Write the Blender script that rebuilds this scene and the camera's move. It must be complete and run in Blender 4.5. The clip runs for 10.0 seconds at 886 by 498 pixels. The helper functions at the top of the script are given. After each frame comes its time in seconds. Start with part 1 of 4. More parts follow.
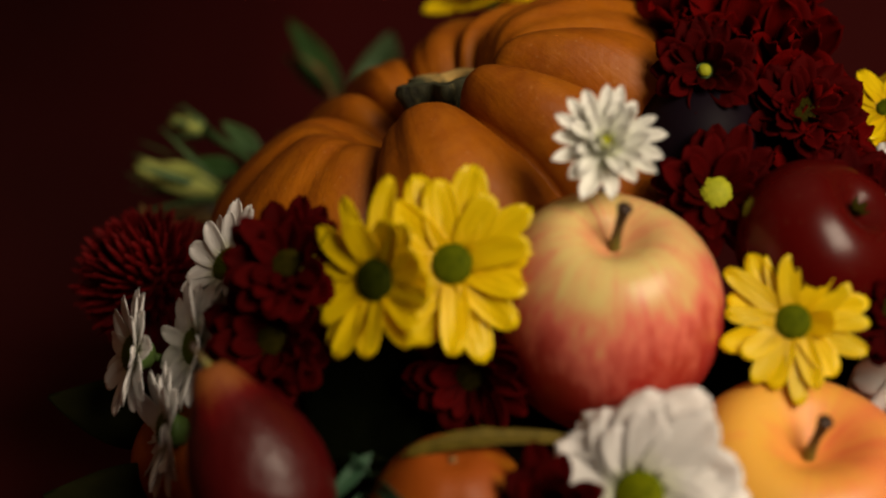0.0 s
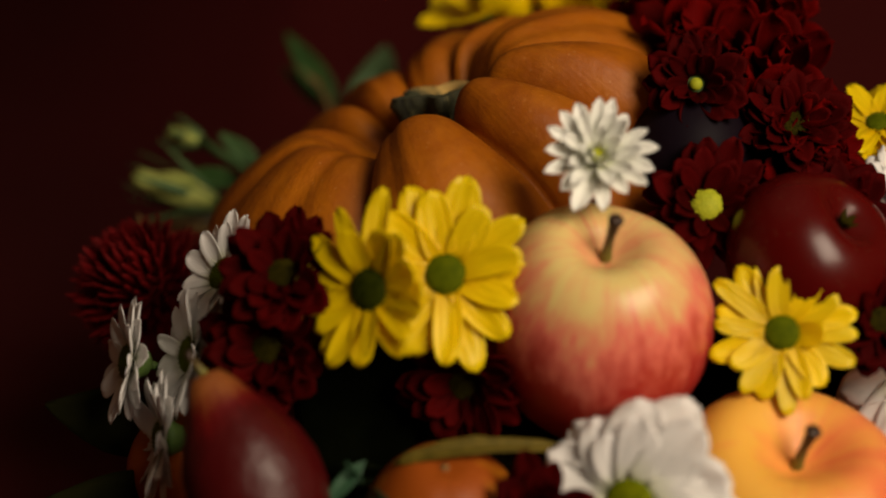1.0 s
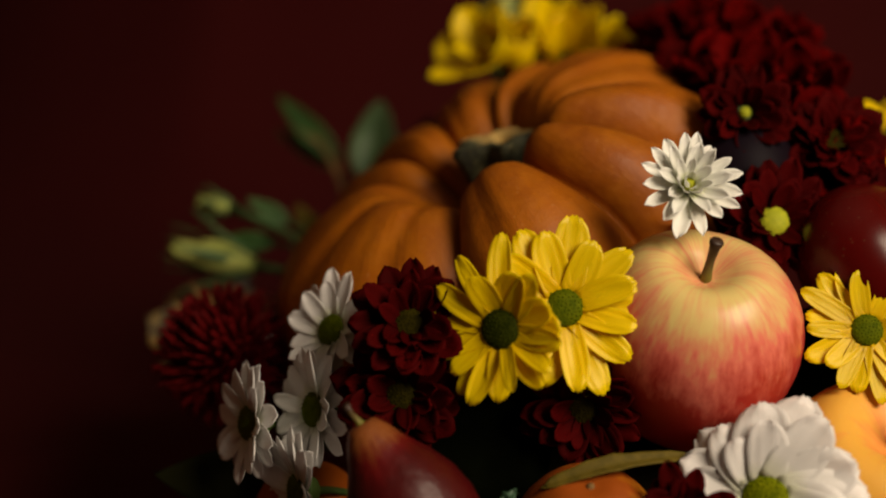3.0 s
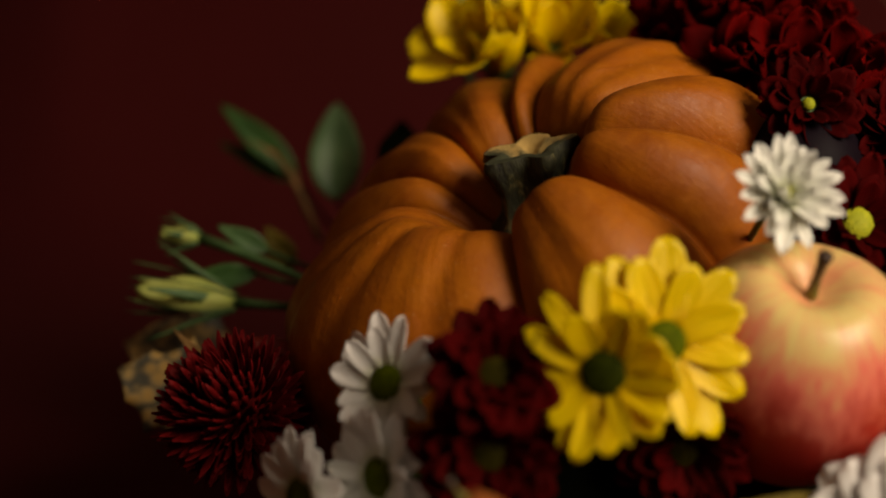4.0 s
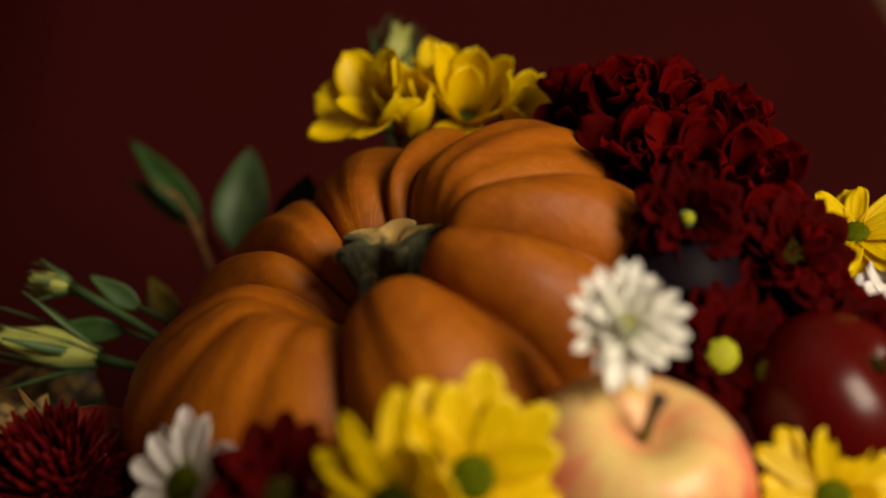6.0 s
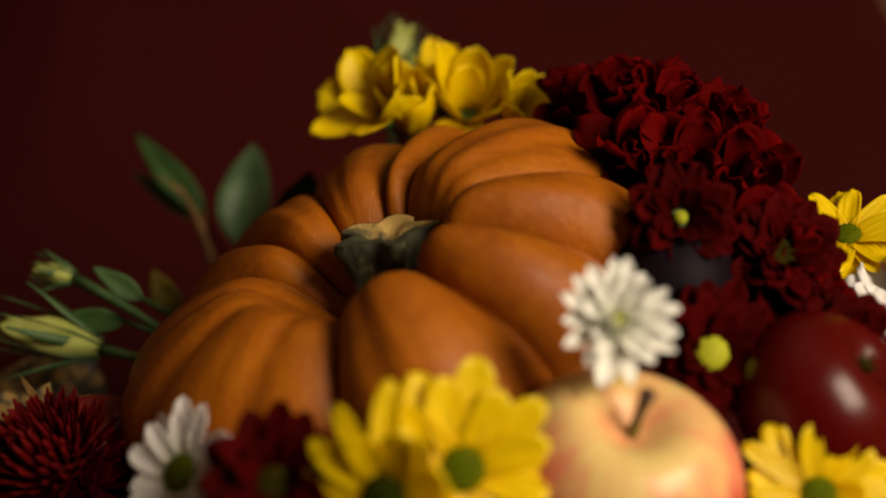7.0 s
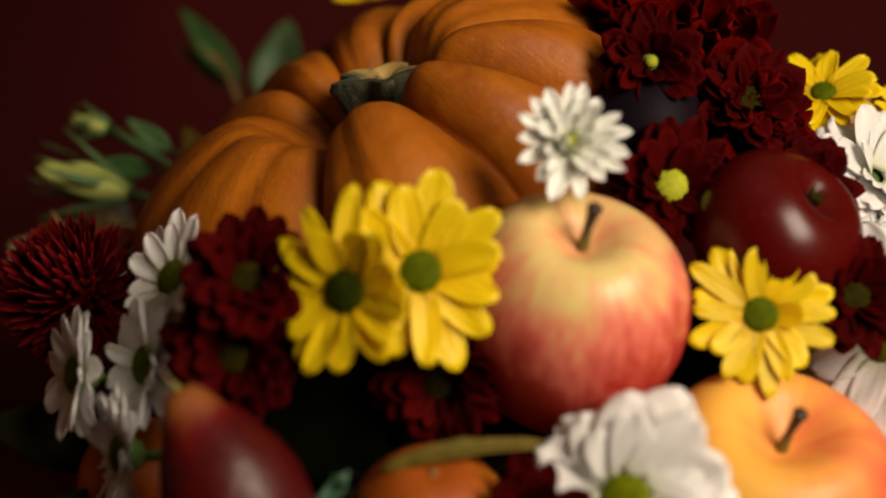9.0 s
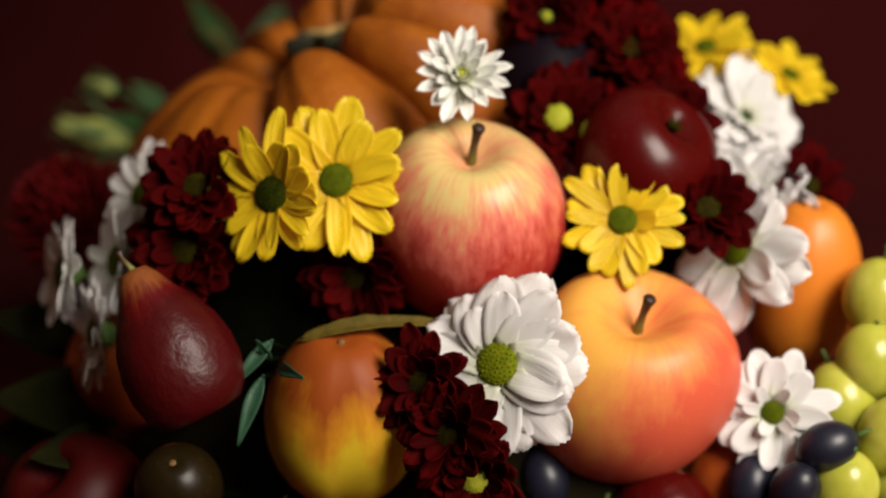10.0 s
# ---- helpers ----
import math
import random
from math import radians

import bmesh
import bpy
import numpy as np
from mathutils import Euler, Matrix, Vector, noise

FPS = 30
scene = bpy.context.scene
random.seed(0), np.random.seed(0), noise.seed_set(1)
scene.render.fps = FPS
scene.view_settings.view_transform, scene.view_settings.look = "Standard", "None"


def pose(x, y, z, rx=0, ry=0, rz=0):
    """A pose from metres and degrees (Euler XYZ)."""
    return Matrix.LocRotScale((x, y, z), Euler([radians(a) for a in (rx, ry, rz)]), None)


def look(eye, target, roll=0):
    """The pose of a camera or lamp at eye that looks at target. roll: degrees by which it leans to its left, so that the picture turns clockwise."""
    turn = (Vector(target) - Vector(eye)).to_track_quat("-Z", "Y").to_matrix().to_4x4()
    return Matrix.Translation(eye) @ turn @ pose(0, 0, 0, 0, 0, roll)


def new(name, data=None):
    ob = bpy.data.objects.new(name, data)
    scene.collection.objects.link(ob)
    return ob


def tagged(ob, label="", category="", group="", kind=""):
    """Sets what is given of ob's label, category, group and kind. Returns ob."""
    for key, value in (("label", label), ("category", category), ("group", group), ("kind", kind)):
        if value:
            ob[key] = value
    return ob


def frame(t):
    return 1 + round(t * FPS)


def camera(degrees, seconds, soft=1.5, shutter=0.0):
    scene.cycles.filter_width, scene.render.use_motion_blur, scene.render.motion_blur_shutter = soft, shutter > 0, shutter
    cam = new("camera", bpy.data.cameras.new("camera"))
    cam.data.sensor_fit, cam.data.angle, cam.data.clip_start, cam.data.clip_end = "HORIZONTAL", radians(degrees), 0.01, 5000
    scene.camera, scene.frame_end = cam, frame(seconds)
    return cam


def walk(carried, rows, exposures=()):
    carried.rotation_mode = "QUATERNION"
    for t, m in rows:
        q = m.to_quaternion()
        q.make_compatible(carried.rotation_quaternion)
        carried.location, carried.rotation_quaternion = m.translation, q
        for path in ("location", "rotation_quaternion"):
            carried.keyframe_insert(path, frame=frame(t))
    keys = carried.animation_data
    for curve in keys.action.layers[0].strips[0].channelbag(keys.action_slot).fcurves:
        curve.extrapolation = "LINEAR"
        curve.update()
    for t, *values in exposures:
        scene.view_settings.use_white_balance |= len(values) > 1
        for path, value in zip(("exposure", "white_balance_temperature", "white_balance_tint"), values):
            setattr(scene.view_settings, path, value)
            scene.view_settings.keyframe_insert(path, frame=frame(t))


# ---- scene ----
# ---------- camera ----------
cam = camera(30.0, 10.0, soft=2.0)
cam.data.dof.use_dof = True
cam.data.dof.focus_distance = 0.68
cam.data.dof.aperture_fstop = 2.8
PATH = [
    (0, (0.0968, -0.5563, 0.2920), (-0.0845, 0.0915, 0.0983), 0.03),
    (0.5, (0.0981, -0.5618, 0.2851), (-0.0804, 0.0895, 0.1009), 0.11),
    (1, (0.1002, -0.5630, 0.2935), (-0.0804, 0.0864, 0.1047), 0.29),
    (1.3, (0.0897, -0.5678, 0.2955), (-0.0872, 0.0847, 0.1141), 0.21),
    (1.5, (0.0755, -0.5728, 0.2880), (-0.0950, 0.0839, 0.1158), -0.32),
    (1.7, (0.0580, -0.5793, 0.2955), (-0.1067, 0.0776, 0.1185), -1.11),
    (1.8, (0.0495, -0.5871, 0.2954), (-0.1051, 0.0723, 0.1185), -1.82),
    (1.9, (0.0418, -0.5954, 0.2926), (-0.1050, 0.0653, 0.1138), -2.64),
    (2, (0.0391, -0.6044, 0.2849), (-0.1083, 0.0546, 0.1007), -2.26),
    (2.2, (0.0362, -0.6310, 0.2875), (-0.1078, 0.0291, 0.1046), -1.93),
    (3.3, (-0.0732, -0.6277, 0.3134), (-0.1346, 0.0483, 0.1423), -4.34),
    (3.5, (-0.1175, -0.6077, 0.3123), (-0.1582, 0.0705, 0.1438), -5.01),
    (3.7, (-0.1397, -0.5819, 0.3186), (-0.1544, 0.0935, 0.1351), -5.52),
    (4, (-0.1376, -0.5449, 0.3231), (-0.1331, 0.1264, 0.1248), -5.13),
    (4.2, (-0.1251, -0.5175, 0.3285), (-0.1242, 0.1542, 0.1314), -3.79),
    (4.3, (-0.1129, -0.5022, 0.3388), (-0.1115, 0.1688, 0.1393), -3.22),
    (4.5, (-0.0938, -0.4809, 0.3472), (-0.0927, 0.1915, 0.1525), -2.28),
    (4.7, (-0.0806, -0.4705, 0.3572), (-0.0824, 0.2020, 0.1629), -1.85),
    (5, (-0.0737, -0.4712, 0.3523), (-0.0875, 0.1997, 0.1529), -1.39),
    (5.5, (-0.0522, -0.4769, 0.3482), (-0.0804, 0.1930, 0.1473), -1.63),
    (5.7, (-0.0450, -0.4806, 0.3465), (-0.0785, 0.1882, 0.1425), -1.49),
    (7, (-0.0316, -0.4953, 0.3482), (-0.0742, 0.1728, 0.1439), -0.42),
    (7.5, (-0.0361, -0.4870, 0.3454), (-0.0846, 0.1807, 0.1408), -0.62),
    (8, (-0.0250, -0.4866, 0.3481), (-0.0924, 0.1789, 0.1419), -0.93),
    (8.3, (-0.0223, -0.4935, 0.3389), (-0.0895, 0.1736, 0.1376), -0.82),
    (8.5, (-0.0107, -0.5015, 0.3291), (-0.0798, 0.1645, 0.1249), -0.55),
    (8.6, (-0.0024, -0.5069, 0.3224), (-0.0783, 0.1559, 0.1103), -0.35),
    (8.7, (0.0067, -0.5137, 0.3175), (-0.0794, 0.1466, 0.1018), 0.15),
    (8.8, (0.0128, -0.5272, 0.3126), (-0.0765, 0.1320, 0.0946), 0.16),
    (9, (0.0322, -0.5495, 0.3061), (-0.0645, 0.1104, 0.0937), -0.09),
    (9.2, (0.0503, -0.5883, 0.2983), (-0.0530, 0.0751, 0.1002), -0.57),
    (9.3, (0.0604, -0.6083, 0.2929), (-0.0462, 0.0537, 0.0921), -0.69),
    (9.5, (0.0884, -0.6447, 0.2846), (-0.0134, 0.0189, 0.0864), -0.34),
    (9.7, (0.1043, -0.6693, 0.2774), (-0.0056, -0.0055, 0.0843), -1.05),
    (10, (0.1363, -0.6719, 0.2872), (-0.0053, -0.0139, 0.0949), -0.88),
]
walk(cam, [(t, look(eye, target, roll)) for t, eye, target, roll in PATH], [(0.0, -0.15, 6500, 10), (2.0, -0.1, 6500, 10), (3.5, 0.0, 6650, 10), (5.5, 0.14, 6650, 10), (8.0, 0.24, 6550, 10), (9.0, 0.26, 6300, 10), (9.5, 0.38, 5800, 10), (10.0, 0.4, 5600, 10)])

# ---------- light ----------
world = bpy.data.worlds.new("room_dim")
world.use_nodes = True
world.node_tree.nodes["Background"].inputs["Color"].default_value = (0.6, 0.44, 0.31, 1)
world.node_tree.nodes["Background"].inputs["Strength"].default_value = 0.13
scene.world = world


def window_lamp(name, eye, target, size, power, colour):
    data = bpy.data.lights.new(name, "AREA")
    data.shape, data.size, data.size_y = "RECTANGLE", size[0], size[1]
    data.energy, data.color = power, colour
    ob = new(name, data)
    ob.matrix_world = look(eye, target)
    return ob


window_lamp("window_light", (0.86, -0.67, 0.88), (0.02, 0.05, 0.08), (0.68, 0.68), 25.0, (1.0, 0.83, 0.62))

# ---------- materials ----------
def rgba(c):
    return (c[0], c[1], c[2], 1.0)


class Shader:
    """A small builder of node materials."""

    def __init__(self, name):
        self.mat = bpy.data.materials.new(name)
        self.mat.use_nodes = True
        self.tree = self.mat.node_tree
        self.bsdf = self.tree.nodes["Principled BSDF"]
        self.out = self.tree.nodes["Material Output"]

    def node(self, kind, **settings):
        n = self.tree.nodes.new(kind)
        for key, value in settings.items():
            n.inputs[key].default_value = value
        return n

    def link(self, a, b):
        self.tree.links.new(a, b)

    def coords(self, which="Object"):
        return self.node("ShaderNodeTexCoord").outputs[which]

    def scaled(self, vec, scale):
        m = self.node("ShaderNodeMapping")
        m.inputs["Scale"].default_value = scale
        self.link(vec, m.inputs["Vector"])
        return m.outputs["Vector"]

    def noise(self, vec, scale, detail=4.0, rough=0.55):
        n = self.node("ShaderNodeTexNoise", Scale=scale, Detail=detail, Roughness=rough)
        self.link(vec, n.inputs["Vector"])
        return n.outputs["Fac"]

    def ramp(self, fac, stops):
        r = self.node("ShaderNodeValToRGB")
        els = r.color_ramp.elements
        while len(els) < len(stops):
            els.new(0.5)
        for el, (pos, col) in zip(els, stops):
            el.position, el.color = pos, rgba(col)
        self.link(fac, r.inputs["Fac"])
        return r.outputs["Color"]

    def math(self, op, a, b=0.0):
        m = self.node("ShaderNodeMath")
        m.operation = op
        for i, v in enumerate((a, b)):
            if isinstance(v, (int, float)):
                m.inputs[i].default_value = v
            else:
                self.link(v, m.inputs[i])
        return m.outputs[0]

    def mix(self, fac, a, b, blend="MIX"):
        m = self.node("ShaderNodeMixRGB")
        m.blend_type = blend
        for key, v in (("Fac", fac), ("Color1", a), ("Color2", b)):
            if isinstance(v, (int, float)):
                m.inputs[key].default_value = v
            elif isinstance(v, tuple):
                m.inputs[key].default_value = rgba(v)
            else:
                self.link(v, m.inputs[key])
        return m.outputs["Color"]

    def bump(self, height, strength, distance):
        b = self.node("ShaderNodeBump", Strength=strength, Distance=distance)
        self.link(height, b.inputs["Height"])
        self.link(b.outputs["Normal"], self.bsdf.inputs["Normal"])
        return b.outputs["Normal"]

    def colour(self, col):
        if isinstance(col, tuple):
            self.bsdf.inputs["Base Color"].default_value = rgba(col)
        else:
            self.link(col, self.bsdf.inputs["Base Color"])

    def set(self, **values):
        for key, v in values.items():
            self.bsdf.inputs[key.replace("_", " ")].default_value = v
        return self.mat

    def translucent(self, col, share):
        t = self.node("ShaderNodeBsdfTranslucent")
        if isinstance(col, tuple):
            t.inputs["Color"].default_value = rgba(col)
        else:
            self.link(col, t.inputs["Color"])
        m = self.node("ShaderNodeMixShader", Fac=share)
        self.link(self.bsdf.outputs[0], m.inputs[1])
        self.link(t.outputs[0], m.inputs[2])
        self.link(m.outputs[0], self.out.inputs["Surface"])

    def random(self):
        return self.node("ShaderNodeObjectInfo").outputs["Random"]


def petal_mat(name, low, mid, tip, share, rough=0.5, veins=0.3, spec=0.3, vary=0.3):
    """Petal: colour along its length, fine veins, light passing through."""
    s = Shader(name)
    gen = s.coords("Generated")
    sep = s.node("ShaderNodeSeparateXYZ")
    s.link(gen, sep.inputs[0])
    col = s.ramp(sep.outputs["X"], [(0.0, low), (0.35, mid), (1.0, tip)])
    rnd = s.random()
    vein = s.noise(s.scaled(gen, (1.5, 26.0, 1.0)), 1.0, 2.0)
    col = s.mix(s.math("MULTIPLY", vein, veins), col, tuple(v * 0.72 for v in mid))
    blot = s.noise(s.coords("Object"), 160.0, 3.0)
    col = s.mix(s.math("MULTIPLY", blot, vary * 0.8), col, tuple(v * 0.8 for v in tip))
    hsv = s.node("ShaderNodeHueSaturation")
    s.link(s.math("ADD", s.math("MULTIPLY", rnd, vary), 1 - vary / 2), hsv.inputs["Value"])
    s.link(col, hsv.inputs["Color"])
    s.colour(hsv.outputs["Color"])
    s.bump(vein, 0.35, 0.0006)
    s.set(Roughness=rough)
    s.bsdf.inputs["Specular IOR Level"].default_value = spec
    s.translucent(hsv.outputs["Color"], share)
    return s.mat


M = {}
M["yellow"] = petal_mat("yellow_petal", (0.74, 0.46, 0.0), (0.90, 0.66, 0.001), (0.94, 0.73, 0.002), 0.34, 0.38, 0.2, 0.35, 0.2)
M["white"] = petal_mat("white_petal", (0.74, 0.77, 0.55), (0.91, 0.90, 0.88), (0.93, 0.91, 0.91), 0.32, 0.38, 0.22, 0.4, 0.08)
M["mum"] = petal_mat("white_mum_petal", (0.70, 0.75, 0.42), (0.89, 0.90, 0.82), (0.92, 0.92, 0.89), 0.22, 0.30, 0.10, 0.5, 0.10)
M["maroon"] = petal_mat("maroon_petal", (0.014, 0.0004, 0.0005), (0.040, 0.0007, 0.0008), (0.062, 0.0011, 0.0011), 0.22, 0.7, 0.3, 0.03, 0.6)
M["pompon"] = petal_mat("crimson_petal", (0.035, 0.0006, 0.001), (0.085, 0.0015, 0.002), (0.135, 0.003, 0.004), 0.2, 0.6, 0.2, 0.1)
M["red"] = petal_mat("dark_red_petal", (0.038, 0.0005, 0.0004), (0.080, 0.0008, 0.0006), (0.125, 0.0012, 0.0009), 0.34, 0.7, 0.4, 0.03, 0.8)


def green_mat(name, a, b, rough=0.5, share=0.1, scale=60.0, spec=0.2):
    s = Shader(name)
    n = s.noise(s.coords("Object"), scale, 4.0)
    col = s.ramp(n, [(0.3, a), (0.7, b)])
    s.colour(col)
    s.bump(s.noise(s.coords("Object"), scale * 8, 3.0), 0.3, 0.0006)
    s.set(Roughness=rough)
    s.bsdf.inputs["Specular IOR Level"].default_value = spec
    if share:
        s.translucent(col, share)
    return s.mat


M["disc"] = green_mat("green_disc", (0.050, 0.072, 0.0), (0.095, 0.115, 0.001), 0.7, 0, 400, 0.05)
M["disc_dark"] = green_mat("dark_green_disc", (0.012, 0.018, 0.0), (0.03, 0.038, 0.001), 0.7, 0, 400, 0.04)
M["disc_lime"] = green_mat("lime_disc", (0.30, 0.34, 0.015), (0.45, 0.45, 0.02), 0.6, 0, 400)
M["disc_brown"] = green_mat("olive_brown_disc", (0.012, 0.010, 0.0005), (0.030, 0.024, 0.001), 0.7, 0, 400, 0.03)
M["disc_olive"] = green_mat("olive_disc", (0.085, 0.11, 0.0), (0.17, 0.19, 0.002), 0.7, 0, 400, 0.05)
M["stalk"] = green_mat("green_stalk", (0.05, 0.10, 0.02), (0.10, 0.16, 0.04), 0.5, 0, 120)
M["leaf"] = green_mat("green_leaf", (0.045, 0.10, 0.035), (0.09, 0.16, 0.06), 0.4, 0.2)
M["leaf_dark"] = green_mat("dark_green_leaf", (0.026, 0.065, 0.018), (0.05, 0.11, 0.03), 0.4, 0.2)
# Near-black: one dark leaf, leaf stalks, and sheets that stand in for shade.
M["leaf_shade"] = green_mat("gap_shade_and_dark_leaf", (0.0016, 0.0022, 0.0008), (0.0030, 0.0040, 0.0012), 0.9, 0.0, 60.0, 0.01)
# Olive, kept very dark so that the low corner looks shaded.
M["leaf_low"] = green_mat("shade_dimmed_olive_leaf", (0.006, 0.0065, 0.001), (0.012, 0.012, 0.002), 0.8, 0.1, 60.0, 0.05)
M["leaf_sprig"] = green_mat("grey_green_sprig", (0.018, 0.055, 0.028), (0.045, 0.105, 0.058), 0.35, 0.1)
M["leaf_blue"] = green_mat("blue_green_leaf", (0.085, 0.165, 0.070), (0.15, 0.25, 0.115), 0.35, 0.15)
M["bud"] = green_mat("pale_bud_petal", (0.34, 0.40, 0.08), (0.50, 0.52, 0.16), 0.5, 0.2, 90)
M["husk"] = green_mat("dry_husk", (0.06, 0.045, 0.003), (0.14, 0.10, 0.010), 0.7, 0.1, 160)
M["apple_stalk"] = Shader("apple_stalk_wood")
_s = M["apple_stalk"]
_z = _s.node("ShaderNodeSeparateXYZ")
_s.link(_s.coords("Generated"), _z.inputs[0])
_s.colour(_s.ramp(_z.outputs["Z"], [(0.15, (0.17, 0.17, 0.02)), (0.5, (0.10, 0.07, 0.02)), (0.8, (0.03, 0.012, 0.005))]))
_s.bump(_s.noise(_s.coords("Object"), 900.0, 3.0), 0.4, 0.0005)
M["apple_stalk"] = _s.set(Roughness=0.5)
M["twig"] = green_mat("brown_twig", (0.10, 0.055, 0.02), (0.22, 0.12, 0.04), 0.7, 0, 200)


def mottled_mat():
    s = Shader("mottled_dry_leaf")
    v = s.node("ShaderNodeTexVoronoi", Scale=140.0)
    s.link(s.coords("Object"), v.inputs["Vector"])
    n = s.noise(s.coords("Object"), 60.0)
    f = s.math("ADD", s.math("MULTIPLY", v.outputs["Distance"], 0.7), s.math("MULTIPLY", n, 0.5))
    s.colour(s.ramp(f, [(0.35, (0.40, 0.24, 0.06)), (0.55, (0.28, 0.19, 0.07)), (0.72, (0.05, 0.045, 0.03))]))
    s.bump(n, 0.4, 0.001)
    return s.set(Roughness=0.6)


M["mottled"] = mottled_mat()


def fruit_mat(name, top, blush, streak, at, width, rough=0.3, streaks=9.0, spot=0.0, coat=0.25, side=(0, 0), shine=0.45, lumps=0.0):
    """Fruit skin: ground colour round the stalk, blush over the rest, streaks along the meridians, fine dots."""
    s = Shader(name)
    obj = s.coords("Object")
    sep = s.node("ShaderNodeSeparateXYZ")
    s.link(obj, sep.inputs[0])
    flat = s.node("ShaderNodeCombineXYZ")
    s.link(sep.outputs["X"], flat.inputs["X"])
    s.link(sep.outputs["Y"], flat.inputs["Y"])
    norm = s.node("ShaderNodeVectorMath")
    norm.operation = "NORMALIZE"
    s.link(flat.outputs[0], norm.inputs[0])
    nsep = s.node("ShaderNodeSeparateXYZ")
    s.link(norm.outputs[0], nsep.inputs[0])
    way = s.node("ShaderNodeCombineXYZ")
    s.link(nsep.outputs["X"], way.inputs["X"])
    s.link(nsep.outputs["Y"], way.inputs["Y"])
    s.link(s.math("MULTIPLY", sep.outputs["Z"], 9.0), way.inputs["Z"])
    lines = s.noise(way.outputs[0], streaks, 5.0, 0.65)
    cloud = s.noise(obj, 28.0, 3.0)
    f = s.math("MULTIPLY", s.math("SUBTRACT", at, sep.outputs["Z"]), 1.0 / width)
    f = s.math("ADD", f, s.math("MULTIPLY", s.math("SUBTRACT", lines, 0.5), 1.2))
    f = s.math("ADD", f, s.math("MULTIPLY", s.math("SUBTRACT", cloud, 0.5), 1.4))
    f = s.math("ADD", f, s.math("ADD", s.math("MULTIPLY", sep.outputs["X"], side[0]), s.math("MULTIPLY", sep.outputs["Y"], side[1])))
    col = s.ramp(f, [(0.0, top), (0.55, blush), (1.0, streak)])
    dots = s.node("ShaderNodeTexVoronoi", Scale=260.0)
    s.link(obj, dots.inputs["Vector"])
    dot = s.math("LESS_THAN", dots.outputs["Distance"], 0.16)
    col = s.mix(s.math("MULTIPLY", dot, spot), col, (0.6, 0.45, 0.25))
    s.colour(col)
    s.bump(s.math("ADD", s.noise(obj, 300.0, 2.0), s.math("MULTIPLY", s.noise(obj, 45.0, 4.0), lumps * 20)), 0.08 + lumps * 0.2, 0.0004 + lumps * 0.0012)
    s.set(Roughness=rough)
    s.bsdf.inputs["Coat Weight"].default_value = coat
    s.bsdf.inputs["Coat Roughness"].default_value = 0.18
    s.bsdf.inputs["Specular IOR Level"].default_value = shine
    s.bsdf.inputs["Subsurface Weight"].default_value = 0.06
    s.bsdf.inputs["Subsurface Radius"].default_value = (0.004, 0.002, 0.001)
    return s.mat


M["apple_striped"] = fruit_mat("striped_apple_skin", (0.66, 0.50, 0.18), (0.68, 0.16, 0.11), (0.40, 0.030, 0.022), 0.049, 0.048, 0.36, 10.0, 0.06, 0.06, (0, 0), 0.35)
M["apple_orange"] = fruit_mat("orange_apple_skin", (0.75, 0.39, 0.055), (0.76, 0.24, 0.062), (0.68, 0.11, 0.050), 0.058, 0.072, 0.46, 5.0, 0.10, 0.04, (14.0, 0.0), 0.35)
M["apple_dark"] = fruit_mat("dark_red_apple_skin", (0.062, 0.0014, 0.001), (0.044, 0.0010, 0.001), (0.026, 0.001, 0.001), 0.0, 0.05, 0.27, 6.0, 0.02, 0.0, (0, 0), 0.28)
M["tomato"] = fruit_mat("red_fruit_skin", (0.17, 0.006, 0.004), (0.15, 0.005, 0.004), (0.11, 0.004, 0.003), 0.0, 0.05, 0.3, 4.0, 0.0, 0.2)
M["apple_pink"] = fruit_mat("pink_apple_skin", (0.60, 0.36, 0.18), (0.55, 0.16, 0.08), (0.5, 0.09, 0.05), 0.0, 0.05, 0.35, 6.0, 0.1)
M["pear"] = fruit_mat("red_pear_skin", (0.20, 0.060, 0.014), (0.095, 0.0026, 0.0032), (0.050, 0.0014, 0.0018), 0.026, 0.013, 0.40, 5.0, 0.0, 0.0, (0, 0), 0.30, 0.55)
# Orange top, darkened further as the shade of flowers and apple above.
M["nectarine"] = fruit_mat("yellow_orange_skin", (0.26, 0.055, 0.004), (0.56, 0.24, 0.007), (0.70, 0.50, 0.012), 0.034, 0.036, 0.5, 2.0, 0.0, 0.0, (0, 0), 0.22)
M["orange"] = fruit_mat("orange_fruit_skin", (0.72, 0.22, 0.012), (0.76, 0.27, 0.014), (0.70, 0.17, 0.012), 0.0, 0.05, 0.45, 3.0, 0.0, 0.08)
# Red apple skin, darkened to carry the shade of the low corner.
M["apple_shaded"] = fruit_mat("shaded_red_skin", (0.034, 0.0012, 0.001), (0.022, 0.001, 0.001), (0.014, 0.001, 0.001), 0.0, 0.05, 0.45, 6.0, 0.0, 0.0, (0, 0), 0.12)
# Red-orange skin, its colour lowered for the shade under the white daisies.
M["nectarine_red"] = fruit_mat("shade_dimmed_nectarine_skin", (0.38, 0.085, 0.006), (0.28, 0.040, 0.005), (0.16, 0.014, 0.004), 0.02, 0.05, 0.5, 3.0, 0.0, 0.0, (0, 0), 0.2)
M["plum"] = fruit_mat("dark_plum_skin", (0.006, 0.003, 0.006), (0.004, 0.002, 0.005), (0.009, 0.005, 0.010), 0.0, 0.05, 0.55, 3.0, 0.0, 0.0, (0, 0), 0.06)
